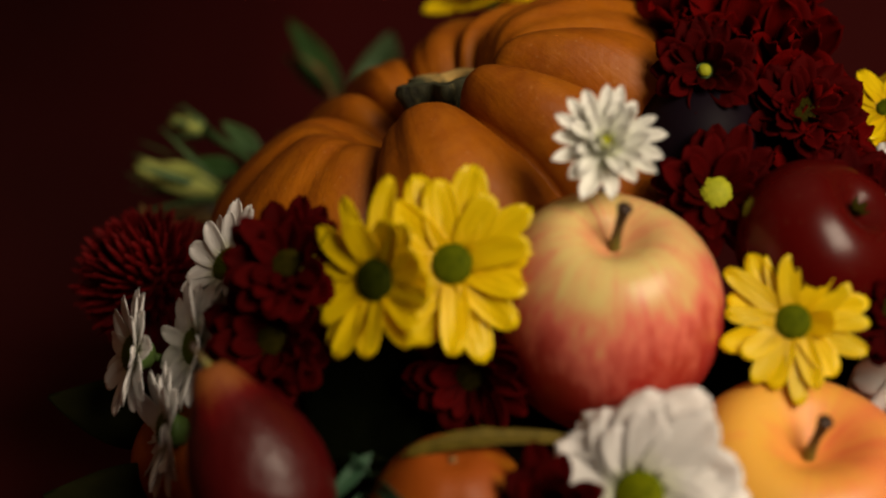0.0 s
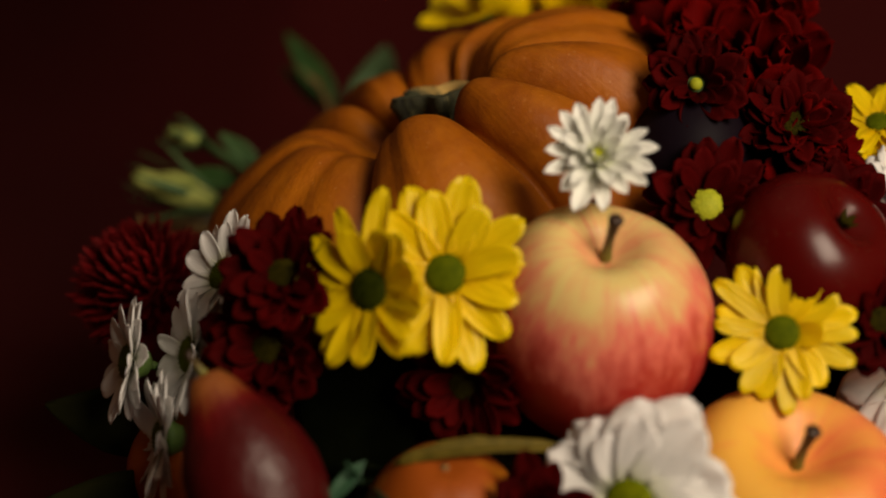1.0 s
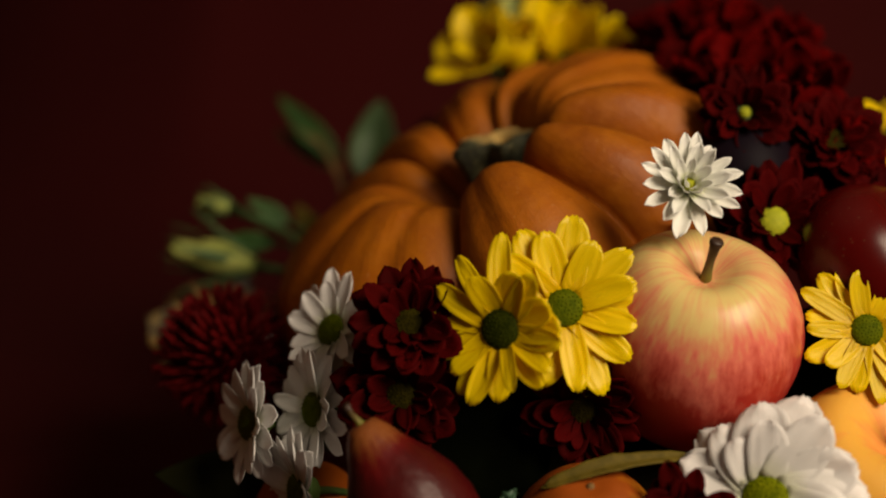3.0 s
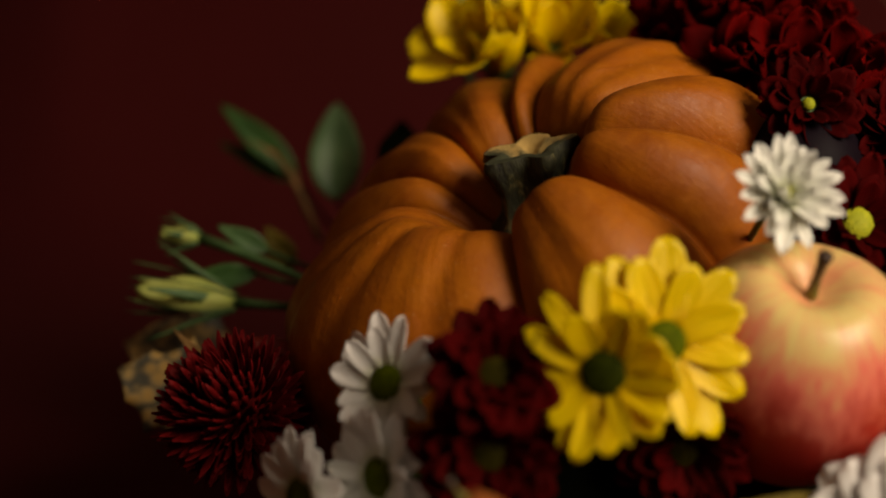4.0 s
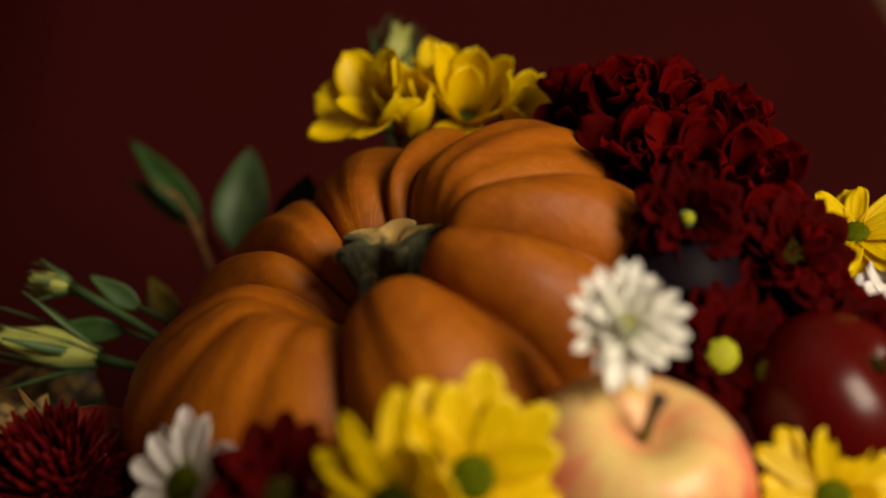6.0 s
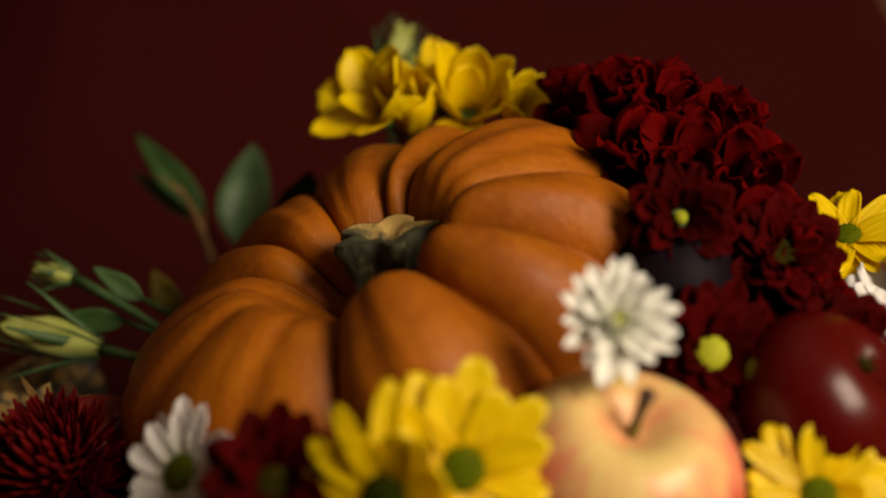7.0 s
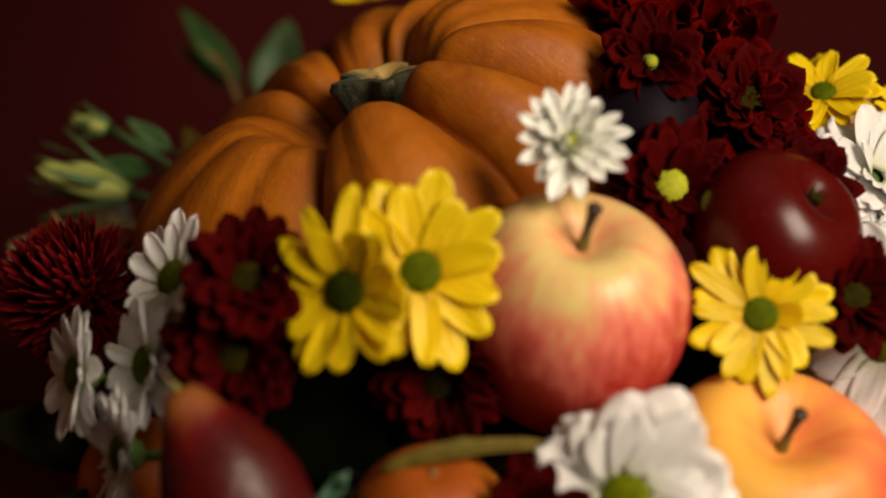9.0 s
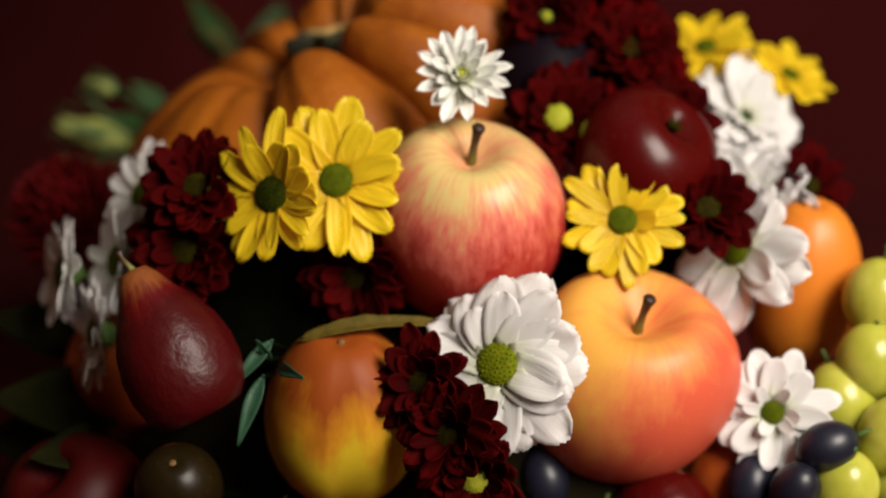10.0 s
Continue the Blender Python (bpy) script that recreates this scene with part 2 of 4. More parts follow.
# Brown plum skin with that corner's shade in its colour too.
M["plum_brown"] = fruit_mat("shaded_brown_plum_skin", (0.012, 0.007, 0.001), (0.010, 0.004, 0.001), (0.008, 0.003, 0.001), 0.0, 0.04, 0.35, 3.0, 0.02, 0.0, (0, 0), 0.25)
M["grape_dark"] = fruit_mat("dark_grape_skin", (0.010, 0.011, 0.024), (0.007, 0.007, 0.016), (0.024, 0.027, 0.048), 0.0, 0.03, 0.4, 2.0, 0.0, 0.1)


def grape_green_mat():
    s = Shader("green_grape_skin")
    n = s.noise(s.coords("Object"), 70.0, 3.0)
    s.colour(s.ramp(n, [(0.3, (0.40, 0.42, 0.03)), (0.7, (0.56, 0.54, 0.08))]))
    s.set(Roughness=0.25)
    s.bsdf.inputs["Subsurface Weight"].default_value = 0.4
    s.bsdf.inputs["Subsurface Radius"].default_value = (0.006, 0.005, 0.002)
    s.bsdf.inputs["Subsurface Scale"].default_value = 1.0
    return s.mat


M["grape_green"] = grape_green_mat()


def pumpkin_mat():
    """Dull orange rind: cloudy, streaked along the ribs, flecked, with fine cracks and pores."""
    s = Shader("pumpkin_skin")
    obj = s.coords("Object")
    sep = s.node("ShaderNodeSeparateXYZ")
    s.link(obj, sep.inputs[0])
    ang = s.math("ARCTAN2", sep.outputs["Y"], sep.outputs["X"])
    way = s.node("ShaderNodeCombineXYZ")
    s.link(s.math("MULTIPLY", ang, 9.0), way.inputs["X"])
    s.link(s.math("MULTIPLY", sep.outputs["Z"], 10.0), way.inputs["Y"])
    streak = s.noise(way.outputs[0], 1.5, 6.0, 0.65)
    big = s.noise(obj, 16.0, 5.0)
    fine = s.noise(obj, 150.0, 5.0, 0.65)
    col = s.ramp(big, [(0.32, (0.235, 0.058, 0.001)), (0.68, (0.365, 0.099, 0.001))])
    col = s.mix(s.math("MULTIPLY", s.ramp(streak, [(0.42, (0, 0, 0)), (0.72, (1, 1, 1))]), 0.38), col, (0.17, 0.042, 0.003))
    col = s.mix(s.math("MULTIPLY", fine, 0.4), col, (0.22, 0.056, 0.003))
    v = s.node("ShaderNodeTexVoronoi", Scale=210.0)
    s.link(obj, v.inputs["Vector"])
    fleck = s.math("MULTIPLY", s.math("LESS_THAN", v.outputs["Distance"], 0.12), s.math("MULTIPLY", big, 0.4))
    col = s.mix(fleck, col, (0.50, 0.26, 0.09))
    blotch = s.ramp(s.noise(obj, 42.0, 6.0, 0.7), [(0.42, (0, 0, 0)), (0.66, (1, 1, 1))])
    col = s.mix(s.math("MULTIPLY", blotch, 0.45), col, (0.44, 0.145, 0.003))
    s.colour(col)
    rise = s.math("ADD", s.math("MULTIPLY", streak, 0.8), s.math("MULTIPLY", fine, 0.7))
    s.bump(s.math("ADD", rise, s.math("MULTIPLY", s.noise(obj, 45.0, 3.0), 1.2)), 0.4, 0.0016)
    s.link(s.ramp(fine, [(0.3, (0.42, 0.42, 0.42)), (0.7, (0.62, 0.62, 0.62))]), s.bsdf.inputs["Roughness"])
    s.bsdf.inputs["Specular IOR Level"].default_value = 0.26
    return s.mat


M["pumpkin"] = pumpkin_mat()


def stump_mat():
    s = Shader("pumpkin_stalk_wood")
    obj = s.coords("Object")
    n = s.noise(s.scaled(obj, (1.0, 1.0, 0.35)), 170.0, 5.0, 0.7)
    s.colour(s.ramp(n, [(0.36, (0.006, 0.006, 0.003)), (0.54, (0.036, 0.036, 0.012)), (0.70, (0.20, 0.17, 0.065))]))
    s.bump(n, 0.8, 0.002)
    return s.set(Roughness=0.75)


M["stump"] = stump_mat()


def cut_mat():
    """Cut end: dry tan on one side, grey-green on the rest."""
    s = Shader("dry_cut_stalk")
    obj = s.coords("Object")
    sep = s.node("ShaderNodeSeparateXYZ")
    s.link(obj, sep.inputs[0])
    f = s.math("ADD", s.math("MULTIPLY", s.math("SUBTRACT", sep.outputs["Y"], sep.outputs["X"]), 34.0), s.noise(obj, 160.0))
    s.colour(s.ramp(f, [(0.34, (0.030, 0.034, 0.012)), (0.58, (0.14, 0.11, 0.04)), (0.82, (0.50, 0.33, 0.10))]))
    s.bump(s.noise(obj, 300.0), 0.6, 0.001)
    return s.set(Roughness=0.8)


M["stump_cut"] = cut_mat()


def cloth_mat(name, a, b, rough=0.85, sheen=0.05):
    s = Shader(name)
    obj = s.coords("Object")
    n = s.noise(obj, 3.0, 4.0)
    w1 = s.node("ShaderNodeTexWave", Scale=420.0)
    s.link(obj, w1.inputs["Vector"])
    s.colour(s.ramp(n, [(0.3, a), (0.7, b)]))
    s.bump(s.math("ADD", w1.outputs["Fac"], s.noise(obj, 260.0)), 0.15, 0.0006)
    s.set(Roughness=rough)
    s.bsdf.inputs["Specular IOR Level"].default_value = 0.15 if rough < 0.94 else 0.02
    s.bsdf.inputs["Sheen Weight"].default_value = sheen
    return s.mat


M["backdrop"] = cloth_mat("dark_red_cloth", (0.038, 0.0019, 0.0021), (0.049, 0.0026, 0.0028), 0.9, 0.0)
# Near-black: the dark of the gaps between the fruit is in this colour.
M["heap"] = cloth_mat("mound_shade_black", (0.007, 0.006, 0.003), (0.013, 0.009, 0.004), 0.95, 0.0)
M["wall"] = cloth_mat("beige_wall_paint", (0.60, 0.47, 0.33), (0.66, 0.52, 0.37), 0.9)
# The same wall paint, darkened to stand for dimmer light behind the cloth.
M["wall_dim"] = cloth_mat("dimmed_beige_wall_paint", (0.36, 0.26, 0.15), (0.41, 0.29, 0.17), 0.9)
M["wood"] = cloth_mat("brown_wood", (0.12, 0.06, 0.03), (0.18, 0.09, 0.045), 0.6)
M["pane"] = cloth_mat("white_frame_paint", (0.75, 0.74, 0.7), (0.8, 0.79, 0.76), 0.5)


# ---------- builders ----------
def empty(name, m=None):
    ob = new(name)
    ob.empty_display_size = 0.01
    if m is not None:
        ob.matrix_world = m
    return ob


def mesh_data(name, verts, faces, material, smooth=True):
    me = bpy.data.meshes.new(name)
    me.from_pydata([tuple(v) for v in verts], [], faces)
    me.materials.append(material)
    if smooth:
        me.polygons.foreach_set("use_smooth", [True] * len(me.polygons))
    me.update()
    return me


def piece(name, data, parent, m=None, label=""):
    """One mesh object under a thing or a part; m is its pose within the parent."""
    ob = new(name, data)
    ob.parent = parent
    if m is not None:
        ob.matrix_basis = m
    if label:
        ob["label"] = label
    return ob


def facing(place, normal, spin=0.0):
    """A pose at place whose z axis points along normal."""
    q = Vector(normal).normalized().to_track_quat("Z", "Y")
    return Matrix.Translation(place) @ q.to_matrix().to_4x4() @ Matrix.Rotation(radians(spin), 4, "Z")


def sheet(fn, nu, nv, thick):
    """A thin closed solid over the surface fn(u, v), with u and v from 0 to 1."""
    top = [Vector(fn(i / nu, j / nv)) for i in range(nu + 1) for j in range(nv + 1)]
    at = lambda i, j: i * (nv + 1) + j
    normals = []
    for i in range(nu + 1):
        for j in range(nv + 1):
            a = top[at(min(i + 1, nu), j)] - top[at(max(i - 1, 0), j)]
            b = top[at(i, min(j + 1, nv))] - top[at(i, max(j - 1, 0))]
            n = a.cross(b)
            normals.append(n.normalized() if n.length > 1e-12 else Vector((0, 0, 1)))
    low = [p - n * thick for p, n in zip(top, normals)]
    k = len(top)
    faces = []
    for i in range(nu):
        for j in range(nv):
            a, b, c, d = at(i, j), at(i + 1, j), at(i + 1, j + 1), at(i, j + 1)
            faces += [(a, b, c, d), (a + k, d + k, c + k, b + k)]
    rim = [at(i, 0) for i in range(nu)] + [at(nu, j) for j in range(nv)] + [at(i, nv) for i in range(nu, 0, -1)] + [at(0, j) for j in range(nv, 0, -1)]
    for a, b in zip(rim, rim[1:] + rim[:1]):
        faces.append((a, a + k, b + k, b))
    return top + low, faces


def petal_mesh(name, length, width, material, curl=0.2, cup=0.2, tip=0.5, wave=0.0, seed=0, nu=6, nv=4, base=0.25, thick=0.00022, rib=0.03, notched=0.05):
    """A petal from the origin along x, rounded at its end, with two ribs, a curl along it and a cup across it."""
    rnd = random.Random(seed)
    skew, twist, ph = rnd.uniform(-0.12, 0.12), rnd.uniform(-0.25, 0.25), rnd.uniform(0, 6.28)

    def fn(u, v):
        s = 2 * v - 1
        full = math.sin(math.pi * min(0.985, 0.08 + 0.92 * u ** 1.15)) ** tip
        w = width / 2 * (base * (1 - u) + (1 - base * (1 - u)) * full)
        notch = -notched * length * u ** 6 * (math.cos(3.1 * math.pi * s) * 0.5 + abs(s) * 1.2)
        x = length * u + notch
        y = s * w + skew * length * u * u
        z = curl * length * u * u + cup * w * s * s - rib * width * math.cos(3 * math.pi * s) * math.sin(math.pi * u)
        z += twist * s * w * u + wave * width * math.sin(ph + 5 * u + 3 * s) * u
        return (x, y, z)

    return mesh_data(name, *sheet(fn, nu, nv, thick), material)


def lathe(profile, n, material, name, bend=None):
    """A body of revolution round z from (radius, height) pairs; bend(x, y, z, angle) may shift each point."""
    verts, faces, rings = [], [], []
    for r, z in profile:
        ring = []
        if r < 1e-6:
            verts.append(bend(0, 0, z, 0) if bend else (0, 0, z))
            ring = [len(verts) - 1] * n
        else:
            for k in range(n):
                a = 2 * math.pi * k / n
                p = (r * math.cos(a), r * math.sin(a), z)
                verts.append(bend(*p, a) if bend else p)
                ring.append(len(verts) - 1)
        rings.append(ring)
    for lo, hi in zip(rings, rings[1:]):
        for k in range(n):
            q = (lo[k], lo[(k + 1) % n], hi[(k + 1) % n], hi[k])
            q = tuple(dict.fromkeys(q))
            if len(q) > 2:
                faces.append(q)
    return mesh_data(name, verts, faces, material)


def tube(name, points, radii, material, n=8):
    """A tapered round stalk through points."""
    pts = [Vector(p) for p in points]
    verts, faces = [], []
    for i, (p, r) in enumerate(zip(pts, radii)):
        ahead = (pts[min(i + 1, len(pts) - 1)] - pts[max(i - 1, 0)]).normalized()
        q = ahead.to_track_quat("Z", "Y")
        for k in range(n):
            a = 2 * math.pi * k / n
            verts.append(p + q @ Vector((r * math.cos(a), r * math.sin(a), 0)))
    for i in range(len(pts) - 1):
        for k in range(n):
            a, b = i * n + k, i * n + (k + 1) % n
            faces.append((a, b, b + n, a + n))
    faces += [tuple(range(n))[::-1], tuple(range((len(pts) - 1) * n, len(pts) * n))]
    return mesh_data(name, verts, faces, material)


def dome_mesh(name, radius, height, material, seed=0):
    """The button of a daisy: many small florets on a low dome."""
    rnd = random.Random(seed)
    me_pts = []
    for i in range(70):
        r = radius * math.sqrt((i + 0.5) / 70)
        a = i * 2.39996
        me_pts.append((r * math.cos(a), r * math.sin(a), height * math.sqrt(max(0.0, 1 - (r / radius) ** 2)) * 0.9))
    base = lathe([(0, height * 0.86)] + [(radius * math.sin(a), height * 0.86 * math.cos(a)) for a in (0.4, 0.8, 1.2, 1.57)] + [(radius * 0.9, -height * 0.5), (0, -height * 0.5)], 16, material, name)
    verts = [tuple(v.co) for v in base.vertices]
    faces = [tuple(p.vertices) for p in base.polygons]
    for x, y, z in me_pts:
        s = radius * 0.055 * rnd.uniform(0.8, 1.2)
        k = len(verts)
        verts += [(x - s, y, z), (x, y - s, z), (x + s, y, z), (x, y + s, z), (x, y, z + 1.6 * s)]
        faces += [(k, k + 1, k + 4), (k + 1, k + 2, k + 4), (k + 2, k + 3, k + 4), (k + 3, k, k + 4)]
    return mesh_data(name, verts, faces, material)


PETALS, DOMES = {}, {}


def petal_set(kind, material, length, width, **shape):
    PETALS[kind] = [petal_mesh("petal", length * f, width * g, material, seed=i + 3, **shape) for i, (f, g) in enumerate(((1, 1), (0.94, 1.08), (1.05, 0.92), (0.9, 1.0), (1.0, 0.86)))]


petal_set("yellow", M["yellow"], 0.0255, 0.0118, notched=0.035, wave=0.05, curl=0.02, cup=0.16, tip=0.30, base=0.42, rib=0.045, nu=8, nv=8)
petal_set("white", M["white"], 0.0275, 0.0172, curl=-0.05, cup=0.09, tip=0.36, base=0.5, wave=0.07, rib=0.020, nu=9, nv=8, notched=0.03)
petal_set("white_oval", M["white"], 0.0215, 0.0112, curl=0.0, cup=0.20, tip=0.38, base=0.42, rib=0.02, nu=8, nv=6, notched=0.02)
petal_set("white_fine", M["white"], 0.0185, 0.0082, curl=0.06, cup=0.28, tip=0.38, base=0.5, nu=8, nv=6)
petal_set("mum", M["mum"], 0.0182, 0.0066, curl=0.20, cup=0.55, tip=0.42, base=0.38, nv=6)
petal_set("maroon", M["maroon"], 0.021, 0.0115, curl=0.16, cup=0.40, tip=0.5, base=0.4, wave=0.10)
petal_set("red_broad", M["red"], 0.028, 0.021, curl=0.18, cup=0.35, tip=0.34, base=0.3, wave=0.12, nu=9, nv=8)
petal_set("yellow_broad", M["yellow"], 0.033, 0.0190, curl=0.22, cup=0.42, tip=0.42, base=0.3, wave=0.05, rib=0.015, nu=8, nv=8)
petal_set("needle", M["pompon"], 0.016, 0.0030, curl=0.30, cup=0.8, tip=0.5, base=0.7, nu=4, nv=2)
petal_set("yellow_fine", M["yellow"], 0.0248, 0.0090, notched=0.03, wave=0.05, curl=0.03, cup=0.20, tip=0.31, base=0.45, rib=0.04, nu=8, nv=8)
for key, mat_key, r, h in (("disc_wide", "disc_olive", 0.0074, 0.0028), ("disc", "disc", 0.0066, 0.0028), ("disc_dark", "disc_dark", 0.0070, 0.0030), ("disc_lime", "disc_lime", 0.0068, 0.0050), ("disc_brown", "disc_brown", 0.0070, 0.0030), ("small", "disc", 0.0048, 0.0026), ("tiny", "disc_lime", 0.0030, 0.0030)):
    DOMES[key] = dome_mesh("flower_disc", r, h, M[mat_key], 5)


def stem_part(parent, length=0.05, droop=0.02, radius=0.0014):
    """The stalk behind a bloom: it runs back along its axis and bends downwards."""
    down = parent.matrix_world.to_3x3().inverted() @ Vector((0, 0.8, -0.6))
    pts = [Vector((0, 0, -0.001)) + Vector((0, 0, -length * t * (1 - 0.5 * t))) + down * (droop + length * 0.5) * t * t for t in (0, 0.25, 0.5, 0.75, 1)]
    piece("stem", tube("stem", pts, [radius * 1.6, radius, radius, radius, radius], M["stalk"]), parent)


def bloom(name, place, normal, kind, disc, rows, label, category="flower", group="", spin=0.0, scale=1.0, seed=0, sepals=True, stem=0.05, wild=1.2, single=()):
    """A flower head: rows of (count, tilt up in degrees, size, start radius) of petals round a disc, sepals and a stalk.

    single: petals given one by one as (angle, length, width, tilt), length and width as shares of the kind's own."""
    rnd = random.Random(seed * 7 + 1)
    top = empty(name, facing(place, normal, spin) @ Matrix.Scale(scale, 4))
    tagged(top, label, category, group)
    for row, (count, tilt, size, start) in enumerate(rows):
        for i in range(count):
            a = 360 / count * (i + 0.5 * (row % 2)) + rnd.uniform(-0.22, 0.22) * 360 / count
            m = pose(0, 0, 0.0006 * row, 0, 0, a) @ pose(start, 0, 0, rnd.uniform(-9, 9) * wild, -tilt + rnd.uniform(-6, 6) * wild, rnd.uniform(-6, 6) * wild) @ Matrix.Scale(size * rnd.uniform(0.9, 1.1), 4)
            piece("petal", rnd.choice(PETALS[kind]), top, m)
    for k, (a, size, broad, tilt) in enumerate(single):
        m = pose(0, 0, 0.0004 * (k % 3), 0, 0, a) @ pose(0.0045, 0, 0, rnd.uniform(-7, 7), -tilt, 0) @ Matrix.Diagonal((size, broad, size, 1))
        piece("petal", PETALS[kind][k % 5], top, m)
    if disc:
        piece("flower_disc", DOMES[disc], top, pose(0, 0, 0.001))
    if sepals:
        cup = lathe([(0.0015, -0.008), (0.0045, -0.0065), (0.0062, -0.003), (0.0068, -0.0008), (0.004, -0.0006), (0, -0.0008)], 12, M["stalk"], "sepal_cup")
        piece("sepal_cup", cup, top)
    if stem:
        stem_part(top, stem)
    return top


DAISY = [(13, 1, 1.0, 0.0045), (10, 10, 0.92, 0.0042)]
MAROON = [(12, 2, 1.0, 0.005), (11, 18, 0.9, 0.0045), (8, 38, 0.7, 0.004)]
MUM = [(9, 26, 0.84, 0.003), (7, 48, 0.62, 0.0025), (5, 68, 0.44, 0.002)]
WHITE = [(10, -5, 1.0, 0.0052), (9, 3, 0.97, 0.0050), (5, 14, 0.82, 0.0048)]


def leaf_mesh(name, length, width, material, fold=0.35, curl=0.2, jag=0.0, seed=0, nu=12, nv=6, sharp=0.9):
    rnd = random.Random(seed)
    teeth = [1 + rnd.uniform(-jag, jag) for _ in range(nu + 1)]

    def fn(u, v):
        s = 2 * v - 1
        w = width / 2 * max(0.02, math.sin(math.pi * u ** 0.8) ** sharp) * teeth[round(u * nu)]
        side = 0.04 * width * math.sin(9 * u + abs(s) * 4)
        return (length * u, s * w, fold * w * abs(s) - curl * length * u * u + side * abs(s))

    return mesh_data(name, *sheet(fn, nu, nv, 0.0006), material)


def along(a, b, up=(0, 0, 1)):
    """A pose at a whose x axis runs towards b, with z near up."""
    x = (Vector(b) - Vector(a)).normalized()
    y = Vector(up).cross(x).normalized()
    z = x.cross(y)
    m = Matrix((x, y, z)).transposed().to_4x4()
    m.translation = a
    return m


# ---------- the room round the table ----------
def slab(name, lo, hi, material, label, category, kind="structure", parent=None):
    x0, y0, z0 = lo
    x1, y1, z1 = hi
    v = [(x, y, z) for x in (x0, x1) for y in (y0, y1) for z in (z0, z1)]
    f = [(0, 1, 3, 2), (4, 6, 7, 5), (0, 4, 5, 1), (2, 3, 7, 6), (0, 2, 6, 4), (1, 5, 7, 3)]
    ob = new(name, mesh_data(name, v, f, material, False))
    if parent is not None:
        ob.parent = parent
        return ob
    return tagged(ob, label, category, kind=kind)


TABLE = -0.060
slab("floor", (-1.25, -2.6, -0.85), (0.97, 1.95, -0.80), M["wood"], "brown wooden floor of the dim room", "floor")
slab("ceiling", (-1.25, -2.6, 1.75), (0.97, 1.95, 1.80), M["pane"], "plain white ceiling of the room", "ceiling")
slab("wall_north", (-1.25, 1.90, -0.80), (0.97, 1.95, 1.75), M["wall_dim"], "beige wall behind the red cloth, its paint darkened as dimmer light", "wall")
slab("wall_south", (-1.25, -2.6, -0.80), (0.97, -2.55, 1.75), M["wall"], "beige painted wall of the room", "wall")
# Unseen wall, brown only to cut its bounced light on the cloth.
slab("wall_west", (-1.25, -2.55, -0.80), (-1.20, 1.90, 1.75), M["wood"], "unseen side wall, brown to throw little light on the cloth", "wall")
slab("wall_east", (0.92, -0.31, -0.80), (0.97, 1.90, 1.75), M["wall"], "beige painted wall beside the window", "wall")
slab("wall_east_far", (0.92, -2.55, -0.80), (0.97, -1.03, 1.75), M["wall"], "beige painted wall beyond the window", "wall")
slab("wall_east_below", (0.92, -1.03, -0.80), (0.97, -0.31, 0.53), M["wall"], "beige painted wall under the window", "wall")
slab("wall_east_above", (0.92, -1.03, 1.23), (0.97, -0.31, 1.75), M["wall"], "beige painted wall over the window", "wall")

table = empty("table", pose(0, 0.1, -0.80))
tagged(table, "brown wooden table under the dark red cloth", "table")
for name, lo, hi in [("tabletop", (-0.9, -0.75, TABLE + 0.76), (0.85, 0.72, TABLE + 0.795))] + [("leg", (x, y, 0), (x + 0.06, y + 0.06, TABLE + 0.76)) for x in (-0.85, 0.76) for y in (-0.7, 0.6)]:
    slab(name, lo, hi, M["wood"], "", "", parent=table)


def backdrop():
    """Dark red cloth over the table that sweeps up behind it, its outer edge hanging aslant."""
    nu, nv = 70, 60

    def fn(u, v):
        s = -0.72 + 2.35 * u
        if s < 0.62:
            y, z = s, TABLE
        elif s < 0.62 + 0.44:
            a = (s - 0.62) / 0.28
            y, z = 0.62 + 0.28 * math.sin(a), TABLE + 0.28 * (1 - math.cos(a))
        else:
            y, z = 0.90, TABLE + 0.28 + (s - 1.06)
        edge = 0.82 if s < 0.70 else 0.82 - 0.53 * min(1, (s - 0.70) / 0.10)
        if s >= 0.80:
            edge = 0.328 - 0.58 * (z - 0.0)
        far = -0.86 - 0.33 * min(1, max(0, (s - 0.62) * 4))
        x = far + (edge - far) * v
        aside = max(0.0, -0.43 - x)
        y += 0.58 * aside * aside / (aside + 0.04) * min(1, max(0, (s - 0.5) * 4))
        y += 0.012 * math.sin(x * 13 + 1.0) * min(1, max(0, (s - 0.7) * 4))
        return (x, y, z + 0.001 + 0.0012 * (1 + math.sin(x * 17 + y * 9)))

    verts, faces = sheet(fn, nu, nv, 0.0012)
    tagged(new("backdrop", mesh_data("backdrop", verts, faces, M["backdrop"])), "dark red cloth draped behind and under the arrangement", "cloth", kind="structure")


backdrop()


def heap():
    """An added mound that carries fruit and flowers, near-black for the shade in the gaps."""
    rnd = random.Random(4)
    verts, faces = [], []
    n, rings = 56, 16
    for i in range(rings + 1):
        t = i / rings
        for k in range(n):
            a = 2 * math.pi * k / n
            rx, ry = 0.185 * t, (0.15 if math.sin(a) > 0 else 0.125) * t
            x, y = -0.02 + rx * math.cos(a), 0.10 + ry * math.sin(a)
            z = TABLE + 0.002 + 0.105 * (1 - t ** 3) + 0.004 * noise.noise((x * 40, y * 40, 0))
            verts.append((x, y, max(TABLE + 0.001, z)))
    for i in range(rings):
        for k in range(n):
            a, b = i * n + k, i * n + (k + 1) % n
            faces.append((a, a + n, b + n, b))
    faces.append(tuple(range(n)))
    tagged(new("shade_mound", mesh_data("shade_mound", verts, faces, M["heap"])), "added near-black mound as the shade under fruit and flowers", "moss", kind="stuff")


heap()


